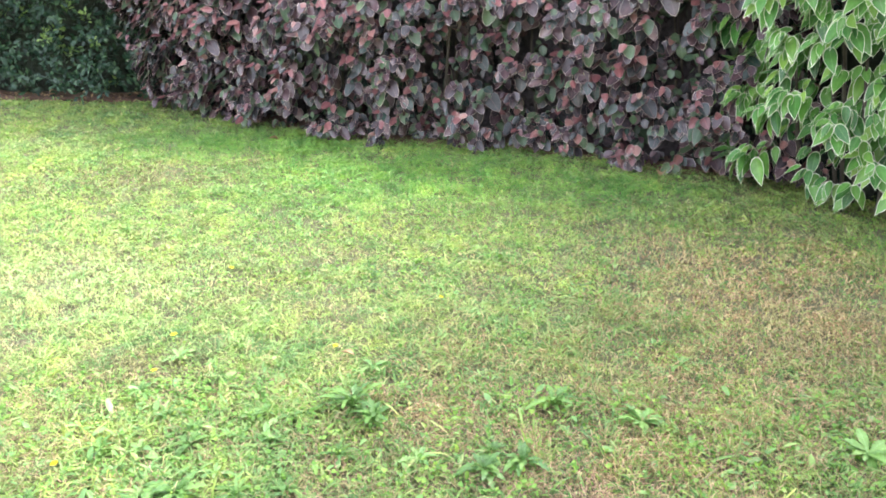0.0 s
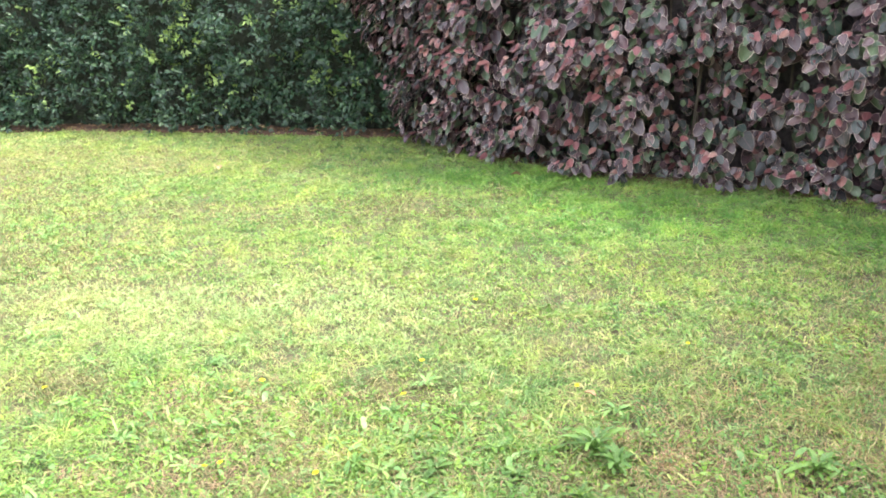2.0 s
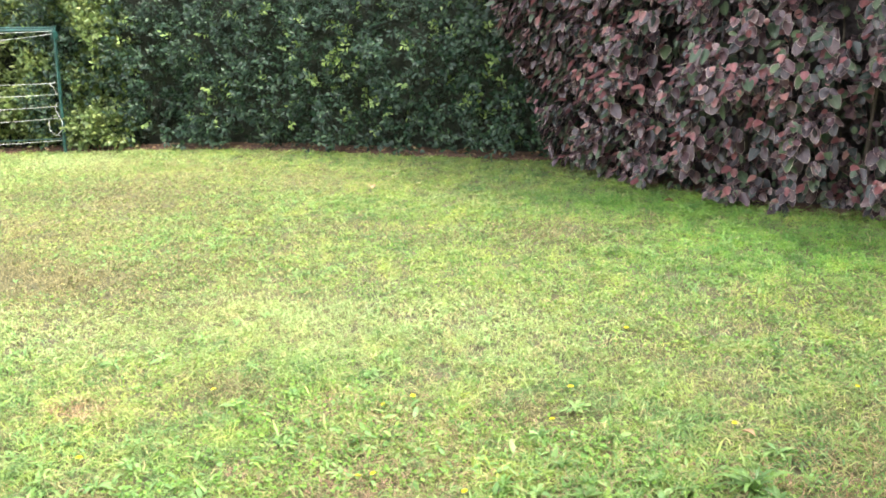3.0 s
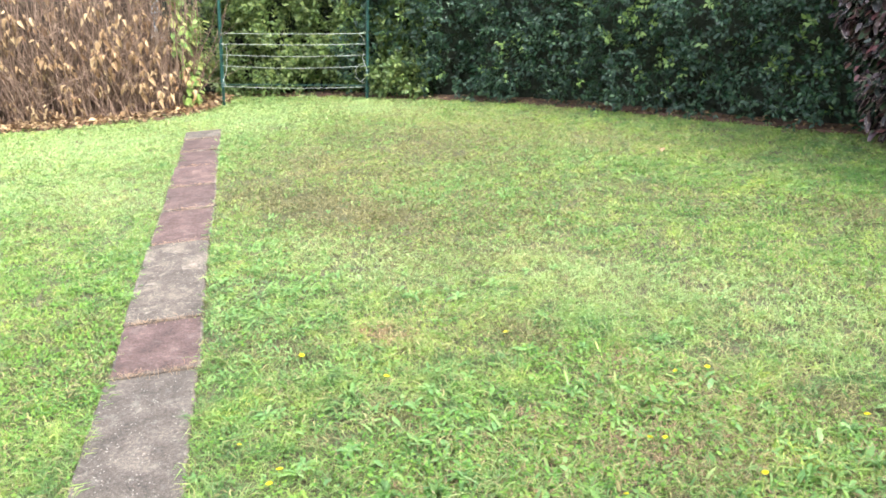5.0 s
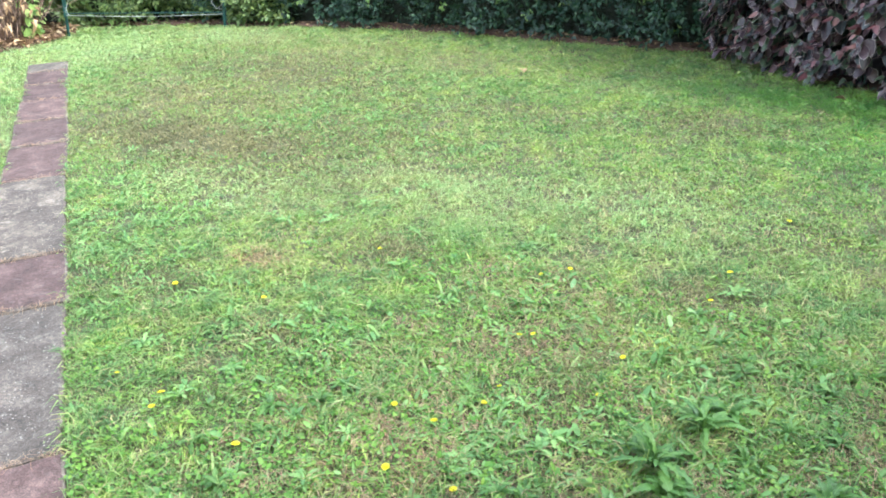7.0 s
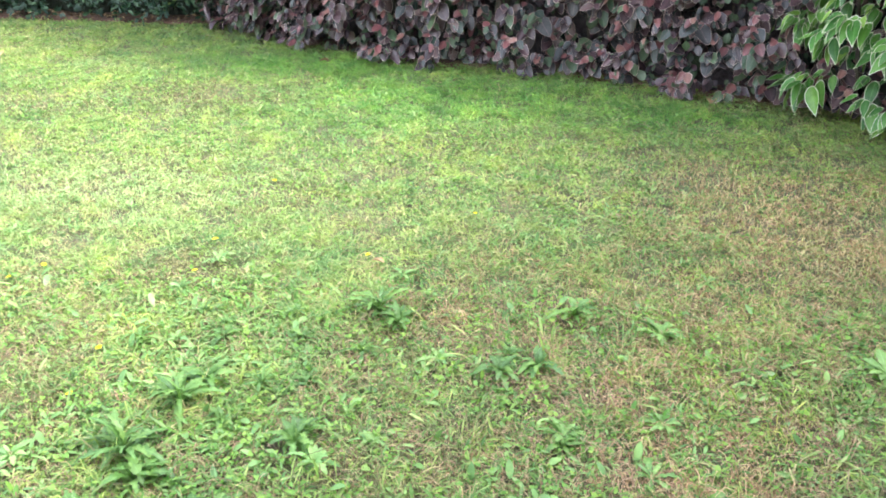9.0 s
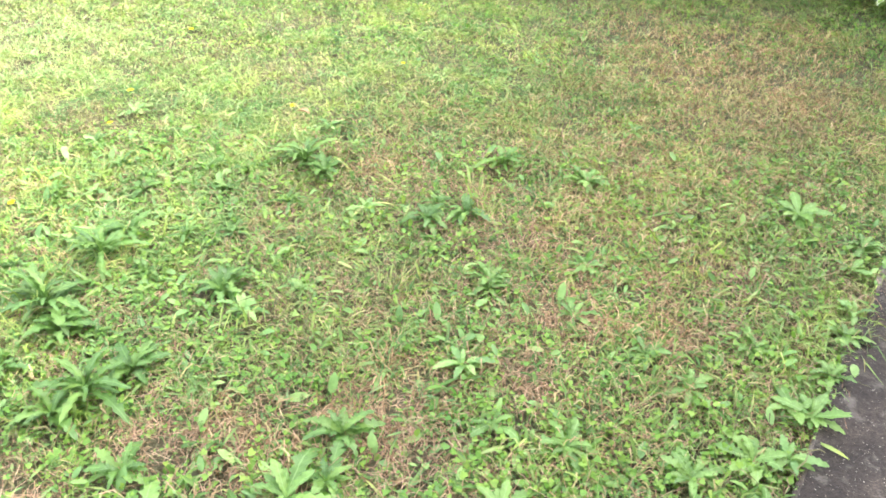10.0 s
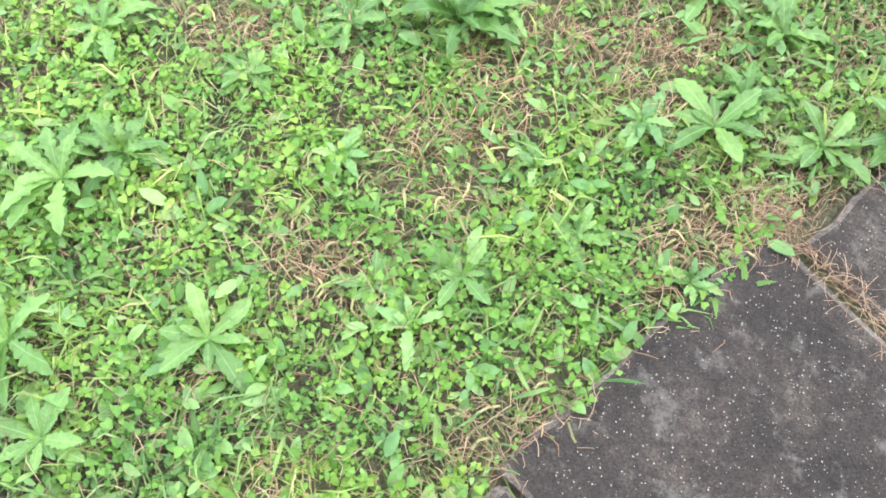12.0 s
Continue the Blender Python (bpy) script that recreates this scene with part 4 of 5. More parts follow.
# ---- copper hedge ----
def shoots(line, n, height, low, lean, rough, seed, per, leaf_len, s0=0.0, s1=None, depth=0.3, droop=0.8, clump=0.0, radius=0.22):
    """Leafy shoots on the face of a hedge: for each leaf its place, run, upward side, size and rank on the shoot (0 innermost and youngest)."""
    s, h, out, base, nor, r = face_points(line, n, height, low, lean, rough, seed, s0, s1, clump, radius)
    deep = depth * r.uniform(0, 1, n) ** 1.7
    tip = np.column_stack((base + nor * (out - deep)[:, None], h))
    n3 = np.column_stack((nor, np.zeros(n)))
    places, dirs, ups, sizes, ranks = [], [], [], [], []
    for k in range(per):
        a = k * 2.4 + r.uniform(0, 0.5, n) + np.arange(n)
        f = k / max(1, per - 1)
        side = np.column_stack((-nor[:, 1], nor[:, 0], np.zeros(n)))
        d = n3 * (0.75 - 0.25 * f) + side * (np.cos(a) * (0.45 + 0.6 * f))[:, None]
        d[:, 2] += np.sin(a) * (0.35 + 0.35 * f) - droop * (0.35 + 0.65 * f) + r.normal(0, 0.15, n)
        d += r.normal(0, 0.17, (n, 3))
        d /= np.linalg.norm(d, axis=1, keepdims=True)
        up = n3 * 0.9 + np.array((0, 0, 0.9)) + r.normal(0, 0.28, (n, 3))
        places.append(tip - n3 * (0.02 + 0.10 * f) + d * leaf_len * 0.12 + np.column_stack((np.zeros((n, 2)), -0.05 * f * np.ones(n))))
        dirs.append(d), ups.append(up)
        sizes.append(r.uniform(0.7, 1.15, n) * (0.62 + 0.42 * f))
        ranks.append(np.full(n, f))
    cat = np.concatenate
    return cat(places), cat(dirs), cat(ups), cat(sizes), cat(ranks), r


def copper_lean(s):
    """The hedge's free end hangs out over the lawn."""
    return 0.07 + 0.25 * np.exp(-((np.asarray(s) - 1.3) / 1.1) ** 2)


def build_copper_hedge():
    hedge = thing("copper_hedge", "tall hedge of purple and bronze copper-leaf shrubs with pink-edged leaves", "hedge")
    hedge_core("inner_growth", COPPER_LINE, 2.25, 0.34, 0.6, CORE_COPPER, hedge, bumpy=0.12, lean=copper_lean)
    flat, cupped, curled = rimmed_leaf(0.128, 0.100, 0.55, 0.14, 0.036, 10, 0.05), rimmed_leaf(0.122, 0.094, 0.45, 0.42, 0.038, 10, 0.07), rimmed_leaf(0.132, 0.086, 0.75, -0.38, 0.038, 10, 0.06)
    shapes = (flat, cupped, curled)
    P, d, up, size, rank, r = shoots(COPPER_LINE, 2500, 2.15, 0.10, copper_lean, 0.13, 3, 6, 0.10, depth=0.32, clump=0.32, radius=0.18, droop=1.5)
    # the free end is thicker towards its top
    more = shoots(COPPER_LINE, 330, 2.0, 0.7, copper_lean, 0.13, 203, 6, 0.10, s0=0.5, s1=3.0, depth=0.20, clump=0.2, radius=0.2, droop=1.4)
    P, d, up, size, rank = (np.concatenate((a, b)) for a, b in zip((P, d, up, size, rank), more))
    turns = frames_from(d, up)
    size = size * r.uniform(0.72, 1.08, len(P))
    u, form = r.uniform(0, 1, len(P)), r.integers(0, 3, len(P))
    slot = np.where((rank < 0.34) & (u < 0.42), 1, np.where(u > 0.84, 2, 0))
    # those on the stretch the camera passes nearest are leaves of their own
    near = (P[:, 0] > 0.0) & (P[:, 0] < 1.5) & (P[:, 2] < 0.9) & (P[:, 1] < 5.85)
    pick = np.flatnonzero(near)[:290]
    rest = np.setdiff1d(np.arange(len(P)), pick)
    mats = [COPPER, COPPER_RED, COPPER_GREEN, COPPER_RIM]
    for k, shape in enumerate(shapes):
        w = rest[form[rest] == k]
        part_mesh("foliage", scatter_mesh("foliage", shape, P[w], turns[w], size[w], mats, slot[w], True), hedge, "dense purple-bronze leaves", kind="stuff")
    Q, d2, up2, size2, _, r2 = shoots(COPPER_LINE, 1500, 2.2, 0.04, copper_lean, 0.15, 103, 6, 0.10, depth=0.22, droop=1.3)
    n2 = len(Q)
    inward = np.column_stack((COPPER_LINE.normal(np.clip(np.interp(Q[:, 0], COPPER_LINE.p[2:, 0], COPPER_LINE.len[2:]), 0, COPPER_LINE.total)), np.zeros(n2)))
    small = round_leaf(0.092, 0.072, 0.25)
    part_mesh("inner_foliage", scatter_mesh("inner_foliage", small, Q - inward * r2.uniform(0.04, 0.24, n2)[:, None], frames_from(d2 + r2.normal(0, 0.5, (n2, 3)), up2), size2 * r2.uniform(0.7, 1.2, n2), mats, np.where(r2.uniform(0, 1, n2) > 0.6, 2, 0), True), hedge, kind="stuff")
    kinds = [[mesh_of("leaf", f[0], f[1], [mats[k], COPPER_RIM], f[2], f[0]) for k in range(3)] for f in shapes]
    for i in pick:
        part_mesh("leaf", kinds[form[i]][slot[i]], hedge, m=matrix_from(P[i], turns[i], size[i]))
    for k in range(40):
        s = r.uniform(0.3, COPPER_LINE.total)
        b, n = COPPER_LINE.at(s), COPPER_LINE.normal(s)
        p0 = np.array((*(b - n * r.uniform(0.25, 0.45)), -0.02))
        p1 = np.array((*(b - n * r.uniform(0.12, 0.3) + r.normal(0, 0.1, 2)), r.uniform(0.7, 1.9)))
        part("stem", tube_bm([p0, (p0 + p1) / 2 + r.normal(0, 0.03, 3), p1], (0.012, 0.009, 0.005), 5), TWIG, hedge)


build_copper_hedge()


# ---- dark back hedge ----
def sprays(line, n, height, lean, rough, seed, leaves, reach, s0=0.0, s1=None, depth=0.25, low=0.04, clump=0.0, radius=0.22):
    """Twigs set with small leaves."""
    s, h, out, base, nor, r = face_points(line, n, height, low, lean, rough, seed, s0, s1, clump, radius)
    deep = depth * r.uniform(0, 1, n) ** 1.5
    root = np.column_stack((base + nor * (out - deep - reach * 0.6)[:, None], h))
    n3 = np.column_stack((nor, np.zeros(n)))
    ax = n3 * 0.8 + r.normal(0, 0.45, (n, 3)) + np.array((0, 0, 0.35))
    ax /= np.linalg.norm(ax, axis=1, keepdims=True)
    P, d, up = [], [], []
    for k in range(leaves):
        f = (k + 1) / leaves
        o = r.normal(0, 1, (n, 3))
        o -= ax * (o * ax).sum(1)[:, None]
        o /= np.linalg.norm(o, axis=1, keepdims=True)
        P.append(root + ax * (reach * f) + o * 0.012)
        d.append(o * 0.9 + ax * 0.7 + np.array((0, 0, -0.1)))
        up.append(ax + np.array((0, 0, 0.6)) + n3 * 0.4)
    P, d, up = np.concatenate(P), np.concatenate(d), np.concatenate(up)
    return P, frames_from(d, up), r, np.tile(np.arange(n), leaves), np.tile(s, leaves), np.tile(h, leaves)


def build_back_hedge():
    hedge = thing("back_hedge", "tall clipped hedge of small glossy dark green leaves", "hedge")
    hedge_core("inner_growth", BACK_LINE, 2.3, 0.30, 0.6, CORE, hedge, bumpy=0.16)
    P, T, r, which, s, h = sprays(BACK_LINE, 3900, 2.2, 0.02, 0.16, 8, 9, 0.15, s0=2.0, depth=0.16, clump=0.26, radius=0.20)
    tips = r.uniform(0, 1, 3900) < 0.35 * np.clip((smooth_noise(s[:3900], h[:3900], 5.5, 33) - 0.70) * 8, 0, 1) * (h[:3900] > 0.25) + 0.012
    slot = np.where(tips[which], 1, 0)
    part_mesh("foliage", scatter_mesh("foliage", plain_leaf(0.052, 0.026, 0.2, 0.15), P, T, r.uniform(0.7, 1.25, len(P)), [HEDGE, HEDGE_TIP], slot), hedge, "small glossy dark green leaves with pale new tips", kind="stuff")


build_back_hedge()


def build_olive_shrub():
    """The lighter shrubs behind the clothes line."""
    shrub = thing("light_shrub", "sunlit olive-green shrub with small leaves behind a clothes line", "shrub")
    line = Line([(-11.6, 5.3), (-10.9, 5.75), (-10.2, 6.05), (-9.2, 6.65), (-8.45, 6.9), (-7.8, 7.06)])
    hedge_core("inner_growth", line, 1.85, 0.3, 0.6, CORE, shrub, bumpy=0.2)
    P, T, r, which, s, h = sprays(line, 2800, 2.0, 0.0, 0.18, 15, 10, 0.17, s0=0.9, depth=0.15, clump=0.42, radius=0.32)
    tips = r.uniform(0, 1, 2800) < 0.05
    part_mesh("foliage", scatter_mesh("foliage", plain_leaf(0.062, 0.030, 0.2, 0.15), P, T, r.uniform(0.7, 1.3, len(P)), [OLIVE, HEDGE_TIP], np.where(tips[which], 1, 0)), shrub, kind="stuff")


build_olive_shrub()


# ---- white-margined bush ----
def build_margined_bush():
    bush = thing("margined_bush", "leafy bush with large drooping green leaves edged in white", "bush")
    r = np.random.default_rng(21)
    shape = rimmed_leaf(0.160, 0.088, 0.95, 0.25, 0.075, 12, 0.03)
    me = mesh_of("leaf", shape[0], shape[1], [VARI, VARI_RIM], shape[2], shape[0])
    line = Line([(1.82, 5.6), (1.88, 5.15), (2.0, 4.82), (2.13, 4.50), (2.47, 4.28), (2.9, 4.22), (3.5, 4.2)])
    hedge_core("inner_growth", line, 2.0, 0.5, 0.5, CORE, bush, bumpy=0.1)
    P, d, up, size, rank, r = shoots(line, 49, 2.1, 0.17, 0.13, 0.16, 31, 6, 0.2, s0=0.1, depth=0.22, droop=1.5)
    T = frames_from(d, up)
    for i in range(len(P)):
        part_mesh("leaf", me, bush, m=matrix_from(P[i], T[i], size[i]))
    P, d, up, size, rank, r = shoots(line, 310, 2.1, 0.16, 0.13, 0.16, 32, 6, 0.2, s0=0.1, depth=0.45, droop=1.5, clump=0.22, radius=0.22)
    part_mesh("foliage", scatter_mesh("foliage", shape, P - np.array((0, 0, 0.0)), frames_from(d, up), size, [VARI, VARI_RIM], np.zeros(len(P), int), True), bush, kind="stuff")
    for k in range(12):
        a = r.uniform(0, line.total)
        b, n = line.at(a), line.normal(a)
        p0 = np.array((*(b - n * r.uniform(0.3, 0.5)), -0.02))
        p1 = np.array((*(b - n * r.uniform(0.0, 0.2)), r.uniform(0.8, 1.8)))
        part("stem", tube_bm([p0, (p0 + p1) / 2 + r.normal(0, 0.03, 3), p1], (0.014, 0.011, 0.006), 6), TWIG, bush)


build_margined_bush()


# ---- dead shrub ----
def build_dry_shrub():
    shrub = thing("dead_shrub", "dried-out shrub of brown canes hung with withered leaves", "shrub")
    r = np.random.default_rng(44)
    hedge_core("inner_growth", DRY_LINE, 1.7, 0.5, 0.6, CORE_DRY, shrub, bumpy=0.15)
    bm = bmesh.new()
    for k in range(1050):
        s = r.uniform(0, DRY_LINE.total - 0.55)
        b, n = DRY_LINE.at(s), DRY_LINE.normal(s)
        back = r.uniform(-0.03, 0.5)
        p0 = np.array((*(b - n * back), 0.0))
        top = r.uniform(0.5, 2.0)
        p1 = p0 + np.array((*(r.normal(0, 0.27, 2) + n * r.normal(0.02, 0.1)), top))
        w = r.uniform(0.0032, 0.0085)
        tube_bm([p0, p0 * 0.66 + p1 * 0.34 + r.normal(0, 0.055, 3), p0 * 0.33 + p1 * 0.67 + r.normal(0, 0.075, 3), p1], (w, w * 0.9, w * 0.7, w * 0.35), 4, bm)
        for q in range(r.integers(1, 5)):
            f = r.uniform(0.3, 0.9)
            c = p0 * (1 - f) + p1 * f
            e = c + np.array((*(r.normal(0, 0.2, 2) + n * r.uniform(0, 0.12)), r.uniform(-0.2, 0.3)))
            tube_bm([c, e], (w * 0.5, w * 0.2), 3, bm)
    tagged(part("cane_thicket", bm, CANE, shrub, "tangled upright dry brown canes"), kind="stuff")
    P, d, up, size, rank, r2 = shoots(DRY_LINE, 560, 1.95, 0.15, 0.03, 0.2, 51, 4, 0.1, s1=DRY_LINE.total - 0.95, depth=0.35, droop=1.5, clump=0.42, radius=0.3)
    part_mesh("withered_leaves", scatter_mesh("withered_leaves", plain_leaf(0.115, 0.050, 0.6, 0.5), P, frames_from(d, up), size * r2.uniform(0.6, 1.3, len(P)), [DEAD]), shrub, "curled tan dead leaves", kind="stuff")
    vine = thing("yellow_vine", "vine with broad yellow-green leaves over a dead shrub", "vine")
    shape = round_leaf(0.15, 0.105, 0.25)
    me = mesh_of("leaf", shape[0], shape[1], [VINE])
    P, d, up, size, rank, r3 = shoots(DRY_LINE, 150, 1.9, 0.04, 0.08, 0.2, 61, 4, 0.14, s0=DRY_LINE.total - 1.12, s1=DRY_LINE.total - 0.05, depth=0.06, droop=1.1)
    T = frames_from(d, up)
    for i in range(290):
        part_mesh("leaf", me, vine, m=matrix_from(P[i], T[i], size[i]))
    part_mesh("foliage", scatter_mesh("foliage", shape, P[290:], T[290:], size[290:], [VINE]), vine, kind="stuff")
    for k in range(5):
        s = DRY_LINE.total - r.uniform(0.3, 1.1)
        b, n = DRY_LINE.at(s), DRY_LINE.normal(s)
        p0, p1 = np.array((*(b - n * 0.1), 0.0)), np.array((*(b + n * 0.02), 1.7))
        part("stem", tube_bm([p0, (p0 + p1) / 2 + r.normal(0, 0.05, 3), p1], (0.008, 0.007, 0.004), 5), CANE, vine)


build_dry_shrub()


# ---- clothes line ----
def build_clothes_line():
    a, b = Vector((-9.86, 5.30, 0)), Vector((-8.493, 6.572, 0))
    run = (b - a).normalized()
    face = Vector((run.y, -run.x, 0))
    line = thing("clothes_line", "green steel folding clothes line with white cords, folded down", "clothes line", m=Matrix.Translation(a))
    L = (b - a).length

    def at(f, z, o=0.0):
        # the frame has sunk and leans a little along its run
        return run * (L * f + 0.085 * z) + face * o + Vector((0, 0, z - 0.09 * f))

    for f in (0.0, 1.0):
        post = part("post", tube_bm([at(f, -0.05), at(f, 1.55)], 0.019, 12), METAL_GREEN, line, "green enamelled steel post", smooth=False)
        part("cap", tube_bm([at(f, 1.55), at(f, 1.565)], 0.022, 12), METAL_GREEN, post)
        part("arm", tube_bm([at(f, 1.49, 0.03), at(f, 0.25, 0.06)], 0.011, 8), METAL_GREEN, line)
        part("bracket", box_bm((0.05, 0.07, 0.10), 0.006, m=Matrix.Translation(at(f, 1.46, 0.02))), METAL_GREEN, line)
    part("top_bar", tube_bm([at(-0.01, 1.52), at(1.01, 1.52)], 0.015, 10), METAL_GREEN, line)
    part("rear_bar", tube_bm([at(0.0, 1.545, -0.10), at(1.0, 1.545, -0.10)], 0.014, 10), METAL_GREEN, line)
    for f in (0.0, 1.0):
        part("rear_arm", tube_bm([at(f, 1.50, 0.0), at(f, 1.545, -0.10)], 0.012, 8), METAL_GREEN, line)
    part("bottom_bar", tube_bm([at(0.0, 0.29, 0.06), at(1.0, 0.29, 0.06)], 0.005, 8), METAL_GREEN, line)
    for z, sag in ((0.93, 0.01), (0.80, 0.012), (0.665, 0.02), (0.53, 0.03), (0.27, 0.02), (1.48, 0.08), (1.51, 0.02)):
        pts = [at(0.01 + 0.98 * i / 14, z - sag * math.sin(math.pi * i / 14), 0.05 + 0.01 * (1.4 - z)) for i in range(15)]
        part("cord", tube_bm(pts, 0.0026, 5), CORD, line, "thin white line")
    # slack ends that hang from the posts and loop back
    for swing in (((0.012, 0.80), (0.045, 0.79), (0.05, 0.70), (0.048, 0.56), (0.04, 0.46), (0.022, 0.38), (0.012, 0.31), (0.03, 0.275), (0.012, 0.36)),
                  ((0.985, 0.93), (0.955, 0.90), (0.945, 0.915), (0.975, 0.86), (0.985, 0.80)),
                  ((0.985, 0.70), (0.97, 0.62), (0.985, 0.55), (1.005, 0.46), (1.0, 0.38), (0.97, 0.33)),
                  ((0.975, 0.545), (0.945, 0.53), (0.925, 0.47), (0.93, 0.38), (0.955, 0.32), (0.985, 0.31))):
        pts = [at(f, z + 0.09 * f * 0.2, 0.075 + 0.01 * math.cos(2 * i)) for i, (f, z) in enumerate(swing)]
        part("loose_cord", tube_bm(pts, 0.0026, 5), CORD, line, "slack end of white line")


build_clothes_line()


# ---- houses ----
def slab_box(name, a, b, thick, z0, z1, material, parent, label=""):
    a, b = Vector((*a, 0)), Vector((*b, 0))
    d = b - a
    m = Matrix.Translation((a + b) / 2 + Vector((0, 0, (z0 + z1) / 2))) @ pose(0, 0, 0, 0, 0, math.degrees(math.atan2(d.y, d.x)))
    return part(name, box_bm((d.length, thick, z1 - z0), m=m), material, parent, label)


def build_own_house():
    """The wall and eaves beside the path, whose shade lies over the near lawn."""
    house = tagged(new("house_wall"), "plain rendered two-storey house wall with wide eaves", "house", kind="structure")
    off = -2.5
    slab_box("wall", U * off + D * -6.0, U * off + D * 8.5, 0.2, -0.05, 4.65, BRICK_WALL, house)
    slab_box("eaves", U * (off - 0.4) + D * -6.2, U * (off - 0.4) + D * 8.7, 1.4, 4.65, 4.80, WALL_PAINT, house)


build_own_house()


def build_neighbour():
    """Pale weatherboards and a slatted screen beyond the dead shrub."""
    house = thing("neighbour_house", "pale grey weatherboard house beyond the garden", "house")
    a, b = np.array((-22.0, 5.0)), np.array((-13.0, 13.5))
    slab_box("wall", a, b, 0.2, -0.05, 5.0, WALL_PAINT, house)
    n = np.array((b - a)[::-1]) * (1, -1) / np.linalg.norm(b - a)
    for k in range(24):
        slab_box("board", a + n * 0.12, b + n * 0.12, 0.03, 0.2 * k + 0.03, 0.2 * k + 0.20, WALL_PAINT, house)
    screen = thing("slatted_screen", "grey horizontal slatted fence in front of a pale wall", "fence")
    a, b = np.array((-16.0, 4.4)), np.array((-13.3, 8.2))
    for k in range(13):
        slab_box("slat", a, b, 0.02, 0.24 + 0.155 * k, 0.24 + 0.155 * k + 0.065, SLAT_PAINT, screen)
    n = np.array((b - a)[::-1]) * (1, -1) / np.linalg.norm(b - a)
    for f in (0.0, 0.25, 0.5, 0.75, 1.0):
        c = a * (1 - f) + b * f - n * 0.05
        slab_box("post", c - 0.03, c + 0.03, 0.07, -0.05, 2.2, TWIG, screen)


build_neighbour()


# ---- weeds and flowers in the lawn ----
def rosette_leaf(length, width, lobes, arch, material, seed):
    """A long weed leaf, broadest past its middle, with a ragged toothed edge; it rises and bends over."""
    r = random.Random(seed)
    co, tris = [], []
    n = 12
    bend = r.uniform(-0.10, 0.10)
    for i in range(n + 1):
        f = i / n
        w = width * (0.15 + 0.85 * math.sin(math.pi * min(1, f ** 1.5 * 0.93 + 0.04))) * 0.5
        a, b = (w * max(0.18, 1 + lobes * ((0.5 if i % 2 else -0.5) + r.uniform(-0.35, 0.35))) for _ in range(2))
        if i == n:
            a = b = width * 0.05
        x, y, z = bend * length * f * f, length * f * (1 - 0.12 * arch * f), length * arch * (0.62 * f - 0.75 * f * f) + r.uniform(-0.012, 0.012) * length
        back = 0.03 * length * lobes if i % 2 else 0
        co += [(x - a, y - back, z + a * r.uniform(0.1, 0.6)), (x, y, z), (x + b, y - back, z + b * r.uniform(0.1, 0.6))]
    for i in range(n):
        a, b = 3 * i, 3 * i + 3
        tris += [(a, a + 1, b + 1), (a, b + 1, b), (a + 1, a + 2, b + 2), (a + 1, b + 2, b + 1)]
    return mesh_of("leaf", co, tris, [material], leaf=co)


# five kinds of weed, each with three leaf shapes
LEAVES = [[rosette_leaf(0.12, 0.030, 0.50, 0.60, ROSETTE, 1 + k) for k in range(3)], [rosette_leaf(0.11, 0.023, 0.75, 0.85, ROSETTE_DARK, 4 + k) for k in range(3)],
          [rosette_leaf(0.11, 0.031, 0.25, 0.50, ROSETTE, 7 + k) for k in range(3)], [rosette_leaf(0.13, 0.017, 0.6, 1.0, ROSETTE_DARK, 10 + k) for k in range(3)],
          [rosette_leaf(0.10, 0.026, 0.45, 0.7, WEED_PALE, 13 + k) for k in range(3)]]
for me_ in sum(LEAVES, []):
    me_.shade_smooth()


def build_weed(kind, count, seed, steep=28):
    r = random.Random(seed)
    weed = thing("weed_rosette", "flat rosette of toothed green weed leaves in the lawn", "weed", "weeds in the lawn")
    for k in range(count):
        inner = k / count
        part_mesh("leaf", LEAVES[kind][k % 3], weed, m=pose(0, 0, 0.022, 2 + steep * inner + r.uniform(-5, 7), r.uniform(-14, 14), k * 137.5 + r.uniform(-45, 45)) @ Matrix.Scale(r.uniform(0.42, 1.12) * (1 - 0.3 * inner), 4))
    return weed


WEEDS = [build_weed(kind, count + 3 * form, 1 + kind + 10 * form, steep) for form in range(3) for kind, count, steep in ((0, 13, 28), (1, 19, 48), (2, 11, 28), (3, 26, 62), (4, 12, 40))]
